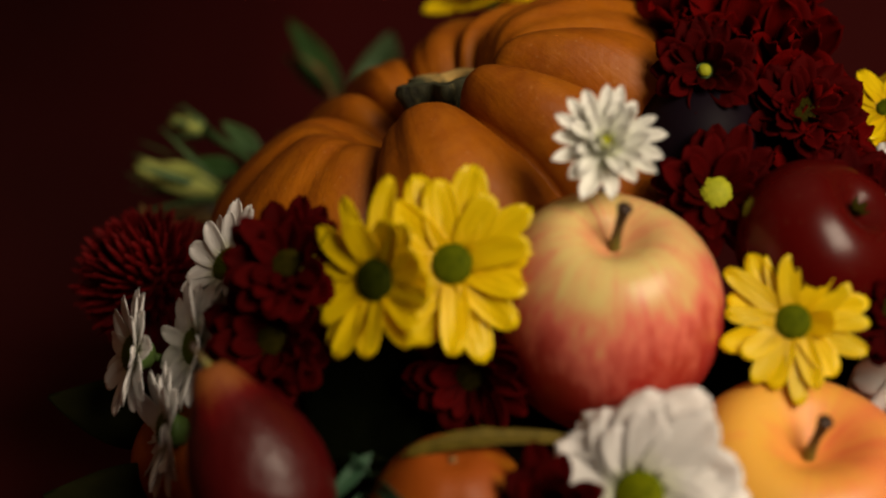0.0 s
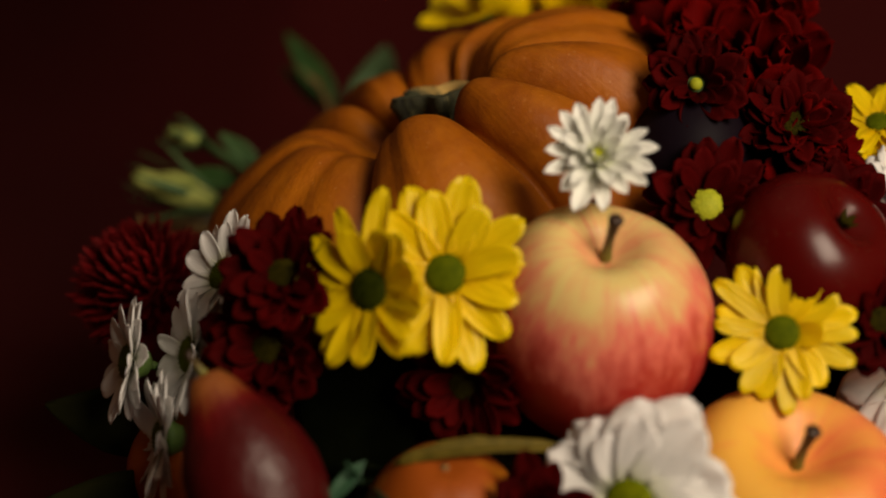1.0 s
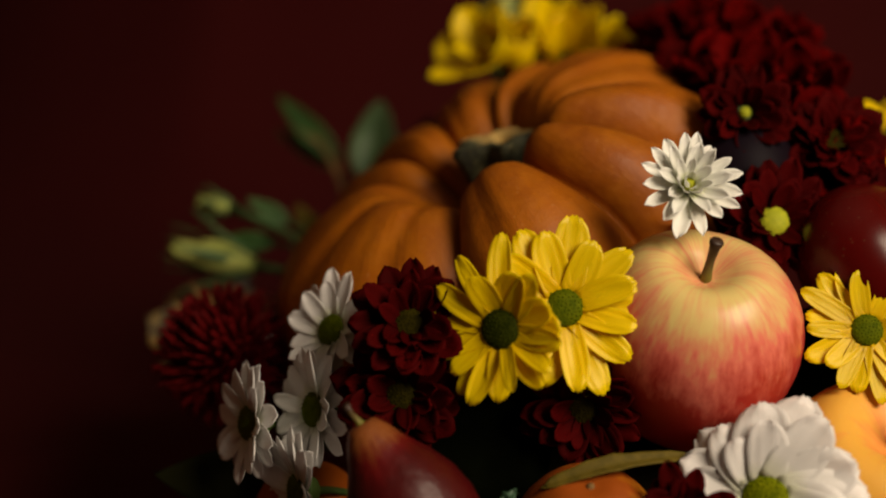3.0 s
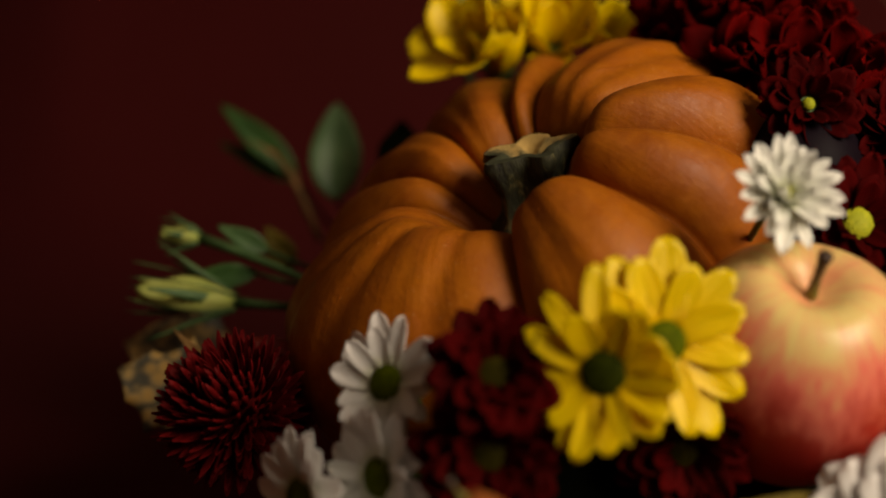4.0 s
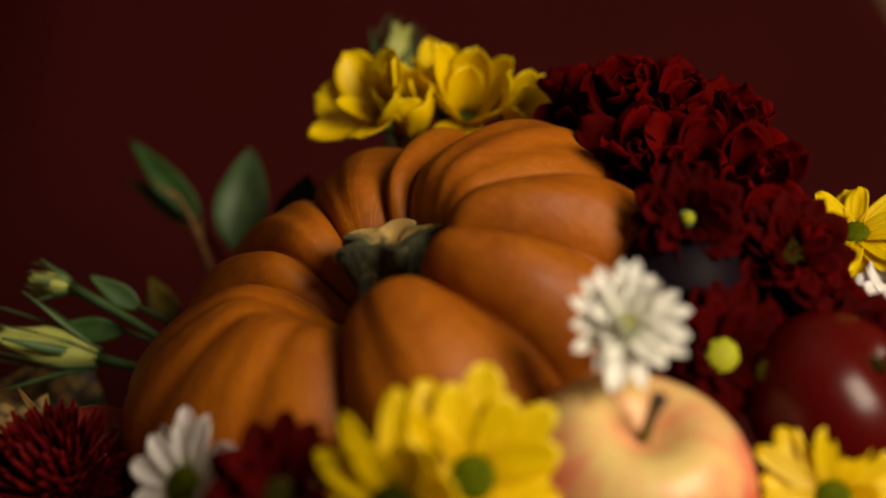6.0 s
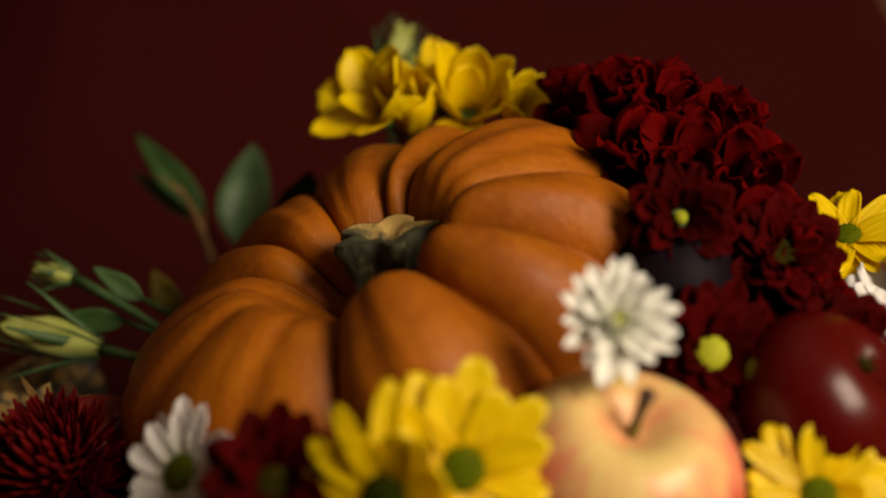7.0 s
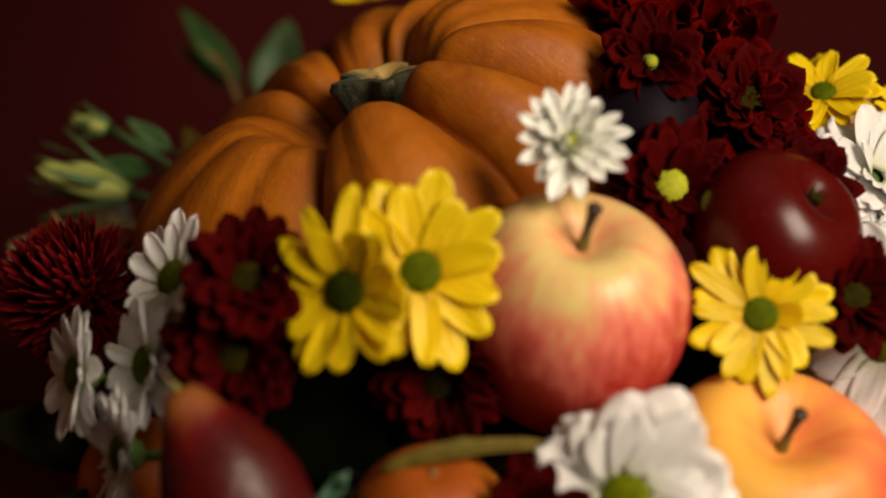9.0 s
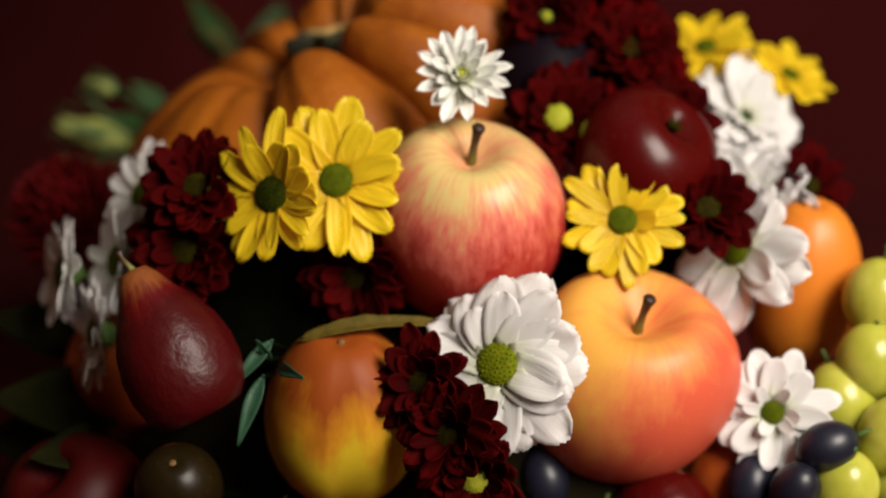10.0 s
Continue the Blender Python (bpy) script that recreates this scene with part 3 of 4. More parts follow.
# ---------- pumpkin ----------
def pumpkin(place, axis, front, radius, height):
    """A ribbed pumpkin; its broadest lobe points along front."""
    z = Vector(axis).normalized()
    x = (Vector(front) - z * z.dot(Vector(front))).normalized()
    m4 = Matrix((x, z.cross(x), z)).transposed().to_4x4()
    m4.translation = place
    top = empty("pumpkin", m4)
    tagged(top, "ribbed dull orange pumpkin leaning with its stalk forward", "pumpkin")
    hollow = m4.to_3x3().inverted() @ Vector((0.004, -0.022, 0.0))
    # each lobe: width in degrees, swell of its radius, rise of its shoulder, places of its shallow side grooves
    lobes = ((45, 1.05, 1.02, (0.30,)), (29, 0.96, 1.0, ()), (29, 1.01, 1.0, (0.6,)), (55, 0.98, 0.95, (0.28, 0.52, 0.78)), (15, 0.94, 0.88, ()),
             (34, 0.93, 0.88, (0.7,)), (31, 0.84, 0.86, (0.4,)), (25, 0.86, 0.82, ()), (97, 1.05, 0.96, (0.26, 0.50, 0.78)))
    n, m = 360, 96
    ring = []
    for k in range(n):
        b = (360 * k / n + 31) % 360
        left = 0.0
        for width, swell, rise, cuts in lobes:
            if b < left + width:
                break
            left += width
        c = (b - left) / width
        arc = max(0.0, math.cos(math.pi / 2 * (2 * c - 1)))
        cut = sum(math.exp(-(((c - g) * width / 5.0) ** 2)) for g in cuts)
        fold = 0.0014 * math.sin(2 * math.pi * b / 9.1 + 2 * math.sin(b / 30)) * arc
        ring.append((arc, swell, rise, cut, fold))
    verts, faces = [], []
    for i in range(m + 1):
        ph = (i / m) ** 1.3 * math.pi
        for k in range(n):
            arc, swell, rise, cut, fold = ring[k]
            a = 2 * math.pi * k / n
            r = radius * max(0.0, math.sin(ph)) ** 0.72
            arc **= 0.26 + 0.36 * min(1, r / (0.8 * radius))
            deep = 0.14 * max(0.0, math.sin(ph)) ** 0.35
            lump = 0.012 * noise.noise((3 * math.cos(a), 3 * math.sin(a), 2.5 * math.cos(ph)))
            f = (1 - deep * (1 - arc) - 0.018 * cut + fold * math.sin(ph) + lump) * (1 + (swell - 1) * arc)
            z = height / 2 * math.copysign(abs(math.cos(ph)) ** 0.86, math.cos(ph))
            dip = math.exp(-((r / (0.28 * radius)) ** 3))
            z -= math.copysign(height * (0.36 if z > 0 else 0.2) * dip, z)
            if z > 0:
                z *= 1 - (1 - (rise * arc + 0.68 * (1 - arc)) + 0.024 * cut - fold) * min(1, r / (0.20 * radius))
            slide = max(0.0, 1 - (r / radius) ** 2) if ph < math.pi / 2 else 0.0
            verts.append((r * f * math.cos(a) + hollow.x * slide, r * f * math.sin(a) + hollow.y * slide, z))
    for i in range(m):
        for k in range(n):
            a, b = i * n + k, i * n + (k + 1) % n
            faces.append((a, a + n, b + n, b))
    piece("body", mesh_data("pumpkin_body", verts, faces, M["pumpkin"]), top)
    z0 = -0.003
    upright = m4.inverted() @ facing(m4 @ Vector((hollow.x, hollow.y, height * 0.13)) + Vector((-0.001, -0.002, 0.006)), (-0.16, -0.02, 1.0), 20)

    def knurl(x, y, z, a):
        w = 1 + (0.22 * math.cos(5 * a + 0.6) + 0.08 * math.sin(9 * a + z * 90)) * (1.0 if z > z0 + 0.006 else 0.8)
        lean = (z - z0) * 0.12
        return (x * w + lean, y * w + lean * 0.5, z)

    prof = [(0.025, z0 - 0.012), (0.022, z0 - 0.005), (0.0185, z0 + 0.003), (0.0130, z0 + 0.009), (0.0122, z0 + 0.019), (0.0150, z0 + 0.027), (0.0186, z0 + 0.034), (0.0176, z0 + 0.0370)]
    stalk = piece("stalk", lathe(prof, 40, M["stump"], "stalk", knurl), top, upright, label="knobbly grey-green woody stalk")
    cut = [(0.0174, z0 + 0.0369), (0.0135, z0 + 0.0374), (0.007, z0 + 0.033), (0.0, z0 + 0.030)]
    piece("cut_end", lathe(cut, 40, M["stump_cut"], "cut_end", knurl), stalk, label="dry tan cut end")
    return top


pumpkin((-0.091, 0.160, 0.112), (-0.35, -0.28, 0.90), (0.40, -0.88, 0), 0.121, 0.146)


# ---------- fruit ----------
def apple(name, place, axis, radius, skin, label, category="apple", stalk=True, spin=0, tall=0.88, calyx=False, dent=(0.34, 0.30)):
    top = empty(name, facing(place, axis, spin))
    tagged(top, label, category)
    prof = []
    for i in range(29):
        a = i / 28 * math.pi
        r = math.sin(a) ** 0.92 * (1 + 0.05 * math.cos(a))
        z = math.cos(a) * tall
        z -= dent[0] * math.exp(-((r / dent[1]) ** 2)) * (1 if math.cos(a) > 0 else -0.62)
        prof.append((radius * r if 0 < i < 28 else 0.0, radius * z))
    ph = radius * 900

    def lobes(x, y, z, a):
        f = 1 + 0.022 * math.cos(5 * a + ph) * (0.5 - 0.5 * z / radius) + 0.02 * math.cos(2 * a + ph) + 0.012 * math.cos(3 * a)
        return (x * f, y * f, z + 0.018 * radius * math.cos(2 * a + 1))

    body = piece("body", lathe(prof, 48, skin, "apple_body", lobes), top)
    if stalk:
        z0 = radius * (tall - dent[0])
        pts = [(0, 0, z0 - 0.002), (0.0003, 0, z0 + 0.005), (0.001, 0.0003, z0 + 0.011), (0.002, 0.0008, z0 + 0.0165), (0.0026, 0.001, z0 + 0.0195), (0.0028, 0.001, z0 + 0.0205)]
        piece("stalk", tube("stalk", pts, [0.0030, 0.0021, 0.0017, 0.0022, 0.0031, 0.0024], M["apple_stalk"], 12), top, label="green-brown woody stalk with a dark knob")
    if calyx:
        for i in range(5):
            leafy = leaf_mesh("calyx_leaf", 0.006, 0.0036, M["disc_brown"], 0.4, -0.4, 0.1, i, 5, 2)
            piece("calyx_leaf", leafy, top, pose(0, 0, radius * (tall - 0.30), 0, -35, 72 * i))
    return top


apple("apple", (-0.0055, 0.042, 0.0915), (0.13, -0.40, 0.90), 0.0435, M["apple_striped"], "yellow apple with a pink-red striped blush", tall=1.13, dent=(0.36, 0.33))
apple("apple", (0.0700, 0.029, 0.0260), (0.16, -0.36, 0.92), 0.0478, M["apple_orange"], "orange-yellow apple with a red cheek", spin=-25, tall=1.06, dent=(0.50, 0.40))
apple("apple", (0.071, 0.078, 0.116), (0.60, -0.30, 0.75), 0.0345, M["apple_dark"], "glossy dark red apple among maroon flowers", stalk=False, calyx=True)
apple("apple", (0.089, 0.200, 0.127), (0.2, 0.2, 0.9), 0.034, M["apple_pink"], "pale pink apple behind the red flowers", stalk=False)
apple("apple", (-0.168, -0.045, -0.022), (-0.2, -0.5, 0.8), 0.033, M["apple_shaded"], "red apple lying in the shade, its skin darkened for it", spin=40, stalk=False)
apple("tomato", (-0.217, 0.128, 0.066), (-0.1, -0.2, 0.9), 0.027, M["tomato"], "shiny red fruit beside the pumpkin", "fruit", stalk=False)


def plum(name, place, axis, rx, rz, skin, label, category="plum", group="", groove=0.04, pull=0.0):
    """An oval fruit with a shallow groove down one side and a dent for its stalk."""
    top = empty(name, facing(place, axis))
    tagged(top, label, category, group)
    prof = []
    for i in range(21):
        a = i / 20 * math.pi
        r = math.sin(a) * (1 + pull * math.cos(a))
        z = math.cos(a) - 0.10 * math.exp(-((r / 0.2) ** 2)) * (1 if i < 10 else 0)
        prof.append((rx * r if 0 < i < 20 else 0.0, rz * z))

    def dent(x, y, z, a):
        d = 1 - groove * math.exp(-((math.atan2(math.sin(a + 1.57), math.cos(a + 1.57)) / 0.22) ** 2))
        return (x * d, y * d, z)

    piece("body", lathe(prof, 32, skin, "plum_body", dent), top)
    piece("stalk_scar", lathe([(0.0018, rz * 0.86), (0.0016, rz * 0.93), (0.0, rz * 0.94)], 8, M["twig"], "stalk_scar"), top)
    return top


plum("plum", (0.018, 0.118, 0.146), (0.2, 0.1, 1), 0.026, 0.028, M["plum"], "dark purple plum with a dusty bloom")
plum("plum", (-0.113, -0.058, -0.004), (0.1, -0.5, 0.8), 0.019, 0.021, M["plum_brown"], "brown-green plum with the low shade worked into its skin")
plum("plum", (-0.185, 0.215, 0.075), (0.1, -0.2, 1), 0.022, 0.024, M["plum"], "dark plum in the shade behind the buds")
plum("nectarine", (0.145, 0.100, 0.051), (0.1, -0.2, 1), 0.0275, 0.046, M["orange"], "smooth orange nectarine beside green grapes", "nectarine")
plum("nectarine", (-0.172, 0.024, 0.016), (-0.1, -0.2, 1), 0.026, 0.030, M["nectarine_red"], "red-orange nectarine, skin darkened for the shade of white daisies", "nectarine")
plum("nectarine", (-0.052, -0.012, 0.016), (0.1, -0.35, 1), 0.035, 0.045, M["nectarine"], "yellow-orange grooved fruit, its orange top darkened as shade", "fruit", groove=0.10, pull=-0.05)


def pear(tip, bottom, skin):
    a, b = Vector(tip), Vector(bottom)
    length = (a - b).length
    top = empty("pear", facing((a + b) / 2, a - b))
    tagged(top, "dark red pear with a russet neck, on its side", "pear")
    h = length
    prof = [(0, -0.48 * h), (0.010, -0.485 * h), (0.018, -0.46 * h), (0.0230, -0.38 * h), (0.0254, -0.26 * h), (0.0256, -0.13 * h), (0.0232, 0.01 * h), (0.0186, 0.13 * h), (0.0130, 0.24 * h), (0.0092, 0.34 * h), (0.0060, 0.40 * h), (0, 0.41 * h)]
    fine = []
    for (r0, z0), (r1, z1) in zip(prof, prof[1:]):
        fine += [(r0 + (r1 - r0) * t, z0 + (z1 - z0) * t) for t in (0, 0.5)]
    fine.append(prof[-1])
    body = lathe(fine, 36, skin, "pear_body", lambda x, y, z, t: (x * (1 + 0.03 * math.cos(2 * t)) + 0.04 * z * z / h, y, z))
    piece("body", body, top)
    piece("stalk", tube("stalk", [(0, 0, 0.38 * h), (0.001, 0, 0.43 * h), (0.003, 0, 0.48 * h), (0.005, 0.001, 0.53 * h)], [0.0024, 0.0014, 0.0012, 0.0017], M["apple_stalk"]), top, label="dry brown stalk")
    return top


pear((-0.138, -0.040, 0.094), (-0.102, -0.048, 0.025), M["pear"])


def grape(name, place, axis, r, h, skin, label, group):
    top = empty(name, facing(place, axis))
    tagged(top, label, "grape", group)
    prof = [(r * math.sin(i / 12 * math.pi) if 0 < i < 12 else 0.0, h * math.cos(i / 12 * math.pi)) for i in range(13)]
    piece("berry", lathe(prof, 20, skin, "berry"), top)
    piece("stalk", tube("stalk", [(0, 0, h * 0.96), (0.0005, 0, h + 0.003), (0.0015, 0, h + 0.006)], [0.0014, 0.0009, 0.0011], M["stalk"], 6), top)
    return top


for p, ax in (((0.178, 0.066, 0.058), (0.2, 0.2, 1)), ((0.176, 0.052, 0.032), (0.1, 0, 1)), ((0.164, 0.048, 0.014), (-0.4, 0.4, 1)), ((0.186, 0.030, 0.006), (0.4, 0, 1)), ((0.166, 0.016, -0.014), (0.1, -0.4, 1)), ((0.200, 0.054, 0.040), (0.2, 0, 1)), ((0.192, 0.035, -0.018), (0.2, 0.2, 1)), ((0.207, 0.070, 0.012), (0.4, 0, 1)), ((0.170, 0.060, -0.012), (0.2, 0.5, 1)), ((0.158, -0.004, -0.036), (0.3, 0.5, 1)), ((0.186, 0.005, -0.036), (0.3, 0.5, 1))):
    grape("green_grape", p, ax, 0.0155, 0.0180, M["grape_green"], "plump pale green grape of the bunch", "green grapes")
for p, ax in (((0.158, 0.012, 0.006), (0.8, 0.2, 0.3)), ((0.145, 0.004, -0.012), (-0.4, 0.4, -1)), ((0.112, 0.044, -0.022), (0.5, 0.3, 1)), ((0.036, 0.004, -0.015), (-0.3, 0.4, 1)), ((0.126, 0.016, -0.016), (0.1, 0.5, 1)), ((0.136, -0.002, -0.036), (0.5, 0.4, 1)), ((0.055, 0.000, -0.038), (0.6, 0.4, 1)), ((0.022, -0.012, -0.036), (0.2, 0.5, 1))):
    grape("dark_grape", p, ax, 0.0108, 0.0140, M["grape_dark"], "blue-black grape with a dusty bloom", "dark grapes")
plum("plum", (0.088, 0.008, -0.034), (0.3, 0.3, 1), 0.024, 0.026, M["apple_dark"], "dark red plum under the orange apple")
plum("nectarine", (0.117, 0.040, -0.022), (0.2, 0.3, 1), 0.022, 0.025, M["nectarine_red"], "red-orange nectarine behind dark grapes", "nectarine")

# ---------- flowers in front ----------
YEL = "bright yellow daisy chrysanthemum with a green centre"
PAIR_BACK = ((120, 1.02, 1.0, 4), (106, 0.94, 0.9, 12), (78, 1.02, 1.15, 3), (58, 0.9, 0.9, 14), (39, 1.0, 1.05, 4), (18, 0.84, 0.8, 14), (-1, 1.13, 1.0, 2), (-21, 0.78, 0.8, 12), (-45, 1.03, 0.85, 0), (-67, 1.08, 1.0, -3), (-82, 0.98, 0.8, 10),
             (-109, 0.98, 1.0, -2), (-126, 0.9, 0.85, 8), (-150, 0.92, 1.0, 0), (-172, 0.95, 1.0, 8), (165, 0.92, 0.9, 0), (143, 0.95, 1.0, 10))
PAIR_FRONT = ((98, 1.14, 0.95, -4), (76, 0.74, 1.25, 24), (52, 0.76, 1.1, 22), (114, 0.74, 1.1, 26), (129, 1.02, 0.9, -2), (154, 0.9, 0.9, 4), (172, 0.98, 0.8, -2), (-158, 0.96, 0.95, 2), (-138, 0.82, 0.9, 6), (-118, 0.9, 0.95, 0), (-104, 0.94, 0.9, 6),
              (-84, 0.86, 0.9, -2), (-66, 0.8, 0.7, 30), (-52, 0.9, 0.9, 0), (-30, 0.8, 0.9, 10), (8, 0.80, 1.3, 16), (28, 0.78, 1.1, 22), (-10, 0.78, 1.0, 14))
BETWEEN = ((112, 0.92, 1.0, 0), (128, 1.06, 0.95, -3), (143, 1.0, 0.95, 2), (159, 0.92, 0.95, 0), (178, 0.82, 0.9, 8), (-155, 0.93, 1.0, -2), (-139, 0.78, 0.9, 8), (-122, 0.85, 0.9, 4), (-108, 0.95, 1.0, -3), (-82, 1.04, 1.0, 0), (-65, 0.86, 0.9, 6),
           (-46, 0.84, 1.0, 0), (-22, 0.9, 1.0, -2), (-5, 0.58, 1.0, 34), (4, 0.9, 0.95, 0), (22, 0.93, 1.0, 3), (40, 0.84, 1.0, 8), (58, 0.9, 0.9, 12), (69, 0.94, 1.0, 0), (85, 0.98, 1.0, 2), (100, 0.8, 0.9, 14))
bloom("yellow_daisy", (-0.058, 0.010, 0.117), (0.12, -0.85, 0.38), "yellow", "disc", (), YEL, group="yellow daisies", scale=1.2, seed=1, single=PAIR_BACK)
bloom("yellow_daisy", (-0.082, -0.007, 0.114), (-0.25, -0.86, 0.30), "yellow_fine", "disc_dark", (), "bright yellow daisy chrysanthemum with a dark centre", group="yellow daisies", scale=1.18, seed=2, single=PAIR_FRONT)
bloom("yellow_daisy", (0.065, 0.040, 0.096), (0.10, -0.85, 0.42), "yellow_fine", "disc", (), "bright yellow daisy chrysanthemum between two apples", group="yellow daisies", scale=1.04, seed=3, single=BETWEEN)
MUM_OUTER = ((92, 0.95, 0.9, 8), (115, 0.98, 0.9, 2), (72, 0.92, 0.9, 4), (50, 0.9, 0.9, 0), (28, 0.9, 0.8, 6), (8, 1.0, 0.85, -4), (-14, 1.02, 0.9, 0), (-36, 0.95, 0.85, 4), (-60, 0.9, 0.9, 0), (-84, 1.0, 1.1, -2), (-108, 1.08, 1.1, -6), (-130, 0.95, 0.9, 2), (-160, 0.9, 0.9, 0), (176, 0.95, 0.95, 4), (154, 0.92, 0.9, -2), (134, 0.95, 0.85, 6))
bloom("white_mum", (-0.007, 0.038, 0.160), (0.20, -0.80, 0.50), "mum", "tiny", MUM, "white spoon-petalled chrysanthemum with a greenish heart", group="white chrysanthemums", scale=1.0, seed=4, single=MUM_OUTER)
BIG = ((76, 1.08, 1.1, -4), (98, 0.98, 1.0, 4), (54, 0.92, 1.0, 6), (122, 0.9, 0.95, 2), (142, 0.92, 0.95, -4), (163, 0.88, 0.9, 4), (-178, 0.86, 0.95, -2), (-152, 0.9, 0.9, 4), (-128, 0.92, 1.0, 0), (-104, 0.98, 1.0, -4), (-78, 1.0, 1.0, 0),
       (-60, 1.0, 1.1, -6), (-40, 1.05, 1.1, -2), (-20, 0.98, 1.0, 4), (8, 0.97, 1.15, -4), (30, 0.92, 1.0, 2), (-5, 0.84, 0.9, 8), (88, 0.70, 0.8, 14), (114, 0.66, 0.8, 16))
bloom("white_daisy", (0.0195, -0.022, 0.0475), (-0.20, -0.88, 0.40), "white", "disc_wide", (), "large white daisy with a green centre", group="white daisies", scale=1.27, seed=5, single=BIG)
BESIDE = ((109, 1.0, 1.0, 0), (90, 0.86, 0.9, 12), (68, 1.0, 1.05, 0), (45, 0.9, 0.9, 10), (17, 1.08, 1.1, -2), (-6, 0.9, 0.9, 8), (-18, 0.98, 1.0, 0), (-50, 0.92, 1.05, -2), (-76, 1.0, 1.0, 0), (-92, 0.88, 0.9, 8), (-109, 1.12, 1.05, -4), (-130, 0.85, 0.9, 6), (-150, 0.86, 1.0, 0), (170, 0.72, 1.0, 0), (150, 0.8, 0.9, 8), (127, 0.86, 1.0, 2))
bloom("white_daisy", (0.134, 0.026, 0.0145), (0.04, -0.87, 0.44), "white_oval", "small", [(6, 42, 0.5, 0.0035)], "white daisy with a small green centre beside grapes", group="white daisies", scale=1.12, seed=6, single=BESIDE)
bloom("white_daisy", (0.115, 0.070, 0.075), (-0.50, -0.70, 0.48), "white", "disc", WHITE, "white daisy turned sideways above the nectarine", group="white daisies", scale=1.12, seed=7)
bloom("white_daisy", (0.121, 0.100, 0.094), (-0.20, -0.84, 0.45), "white", "disc", WHITE, "white daisy turned sideways in a row of daisies", group="white daisies", scale=0.85, seed=8)
bloom("white_daisy", (0.114, 0.138, 0.124), (0.50, -0.56, 0.62), "white", None, WHITE + [(9, 22, 0.92, 0.004), (6, 38, 0.7, 0.003)], "full white daisy under yellow flowers", group="white daisies", scale=1.0, seed=9)
bloom("yellow_daisy", (0.093, 0.165, 0.154), (-0.1, -0.55, 0.8), "yellow", "disc", DAISY, "yellow daisy above the white daisies", group="yellow daisies", scale=0.85, seed=10)
bloom("yellow_daisy", (0.135, 0.170, 0.140), (0.4, -0.35, 0.85), "yellow", "disc", DAISY, "yellow daisy leaning outwards above white daisies", group="yellow daisies", scale=0.8, seed=11)
LWH = "white daisy with a green centre, in shade"
for i, (p, nrm, sc) in enumerate((((-0.159, 0.036, 0.101), (-0.52, -0.66, 0.54), 1.1), ((-0.164, 0.012, 0.074), (-0.72, -0.64, 0.26), 1.14), ((-0.194, 0.018, 0.066), (-0.76, -0.60, 0.24), 1.14), ((-0.170, -0.004, 0.044), (-0.82, -0.56, 0.14), 1.14))):
    bloom("white_daisy", p, nrm, "white_fine", "disc", [(13, 0, 1, 0.005), (11, 12, 0.95, 0.005)], LWH, group="white daisies", scale=sc, seed=12 + i)
MAR = "maroon chrysanthemum with curled petals"
for i, (p, nrm, disc, sc) in enumerate((
    ((-0.120, 0.002, 0.114), (0.05, -0.75, 0.6), "disc_brown", 1.05),
    ((-0.124, -0.004, 0.086), (0.0, -0.9, 0.35), "disc_brown", 1.1),
    ((-0.052, 0.016, 0.072), (0.05, -0.9, 0.1), "disc_brown", 1.05),
    ((-0.012, -0.030, 0.040), (-0.1, -0.9, 0.3), "disc_brown", 0.95),
    ((0.002, -0.040, 0.022), (-0.1, -0.9, 0.25), "disc_brown", 0.95),
    ((0.013, -0.040, 0.002), (-0.1, -0.9, 0.2), "disc_lime", 0.95),
    ((0.101, 0.062, 0.097), (0.2, -0.8, 0.5), "disc_brown", 1.0),
    ((0.030, 0.080, 0.133), (0.15, -0.85, 0.45), "disc_lime", 1.05),
    ((0.060, 0.120, 0.160), (0.2, -0.7, 0.6), "disc_brown", 1.0),
    ((0.083, 0.095, 0.130), (0.2, -0.8, 0.5), "disc_brown", 0.9),
    ((0.146, 0.108, 0.098), (0.5, -0.7, 0.5), "disc_brown", 0.85),
    ((0.020, 0.112, 0.176), (0.1, -0.85, 0.4), "tiny", 0.9),
)):
    bloom("maroon_flower", p, nrm, "maroon", disc, MAROON, MAR, group="maroon chrysanthemums", scale=sc, seed=20 + i, spin=17 * i, wild=2.0)


def pompon(place, normal, radius, label, seed):
    top = empty("pompon_flower", facing(place, normal))
    tagged(top, label, "flower")
    rnd = random.Random(seed)
    piece("core", lathe([(radius * 0.55 * math.sin(i / 8 * math.pi) if 0 < i < 8 else 0.0, radius * 0.55 * math.cos(i / 8 * math.pi)) for i in range(9)], 16, M["maroon"], "core"), top)
    n = 295
    for i in range(n):
        z = 1 - 1.55 * (i + 0.5) / n
        a = i * 2.39996
        d = Vector((math.sqrt(max(0, 1 - z * z)) * math.cos(a), math.sqrt(max(0, 1 - z * z)) * math.sin(a), z))
        m = along(d * radius * 0.50, d * radius * 2 + Vector((rnd.uniform(-0.2, 0.2), rnd.uniform(-0.2, 0.2), rnd.uniform(-0.2, 0.2))) * radius, (0.01, 0.02, 1)) @ Matrix.Scale(radius * 0.50 / 0.016 * rnd.uniform(0.85, 1.1), 4)
        piece("petal", rnd.choice(PETALS["needle"]), top, m)
    stem_part(top, 0.05)
    return top


pompon((-0.226, 0.100, 0.070), (-0.2, -0.6, 0.75), 0.034, "dark red ball chrysanthemum with needle petals", 3)

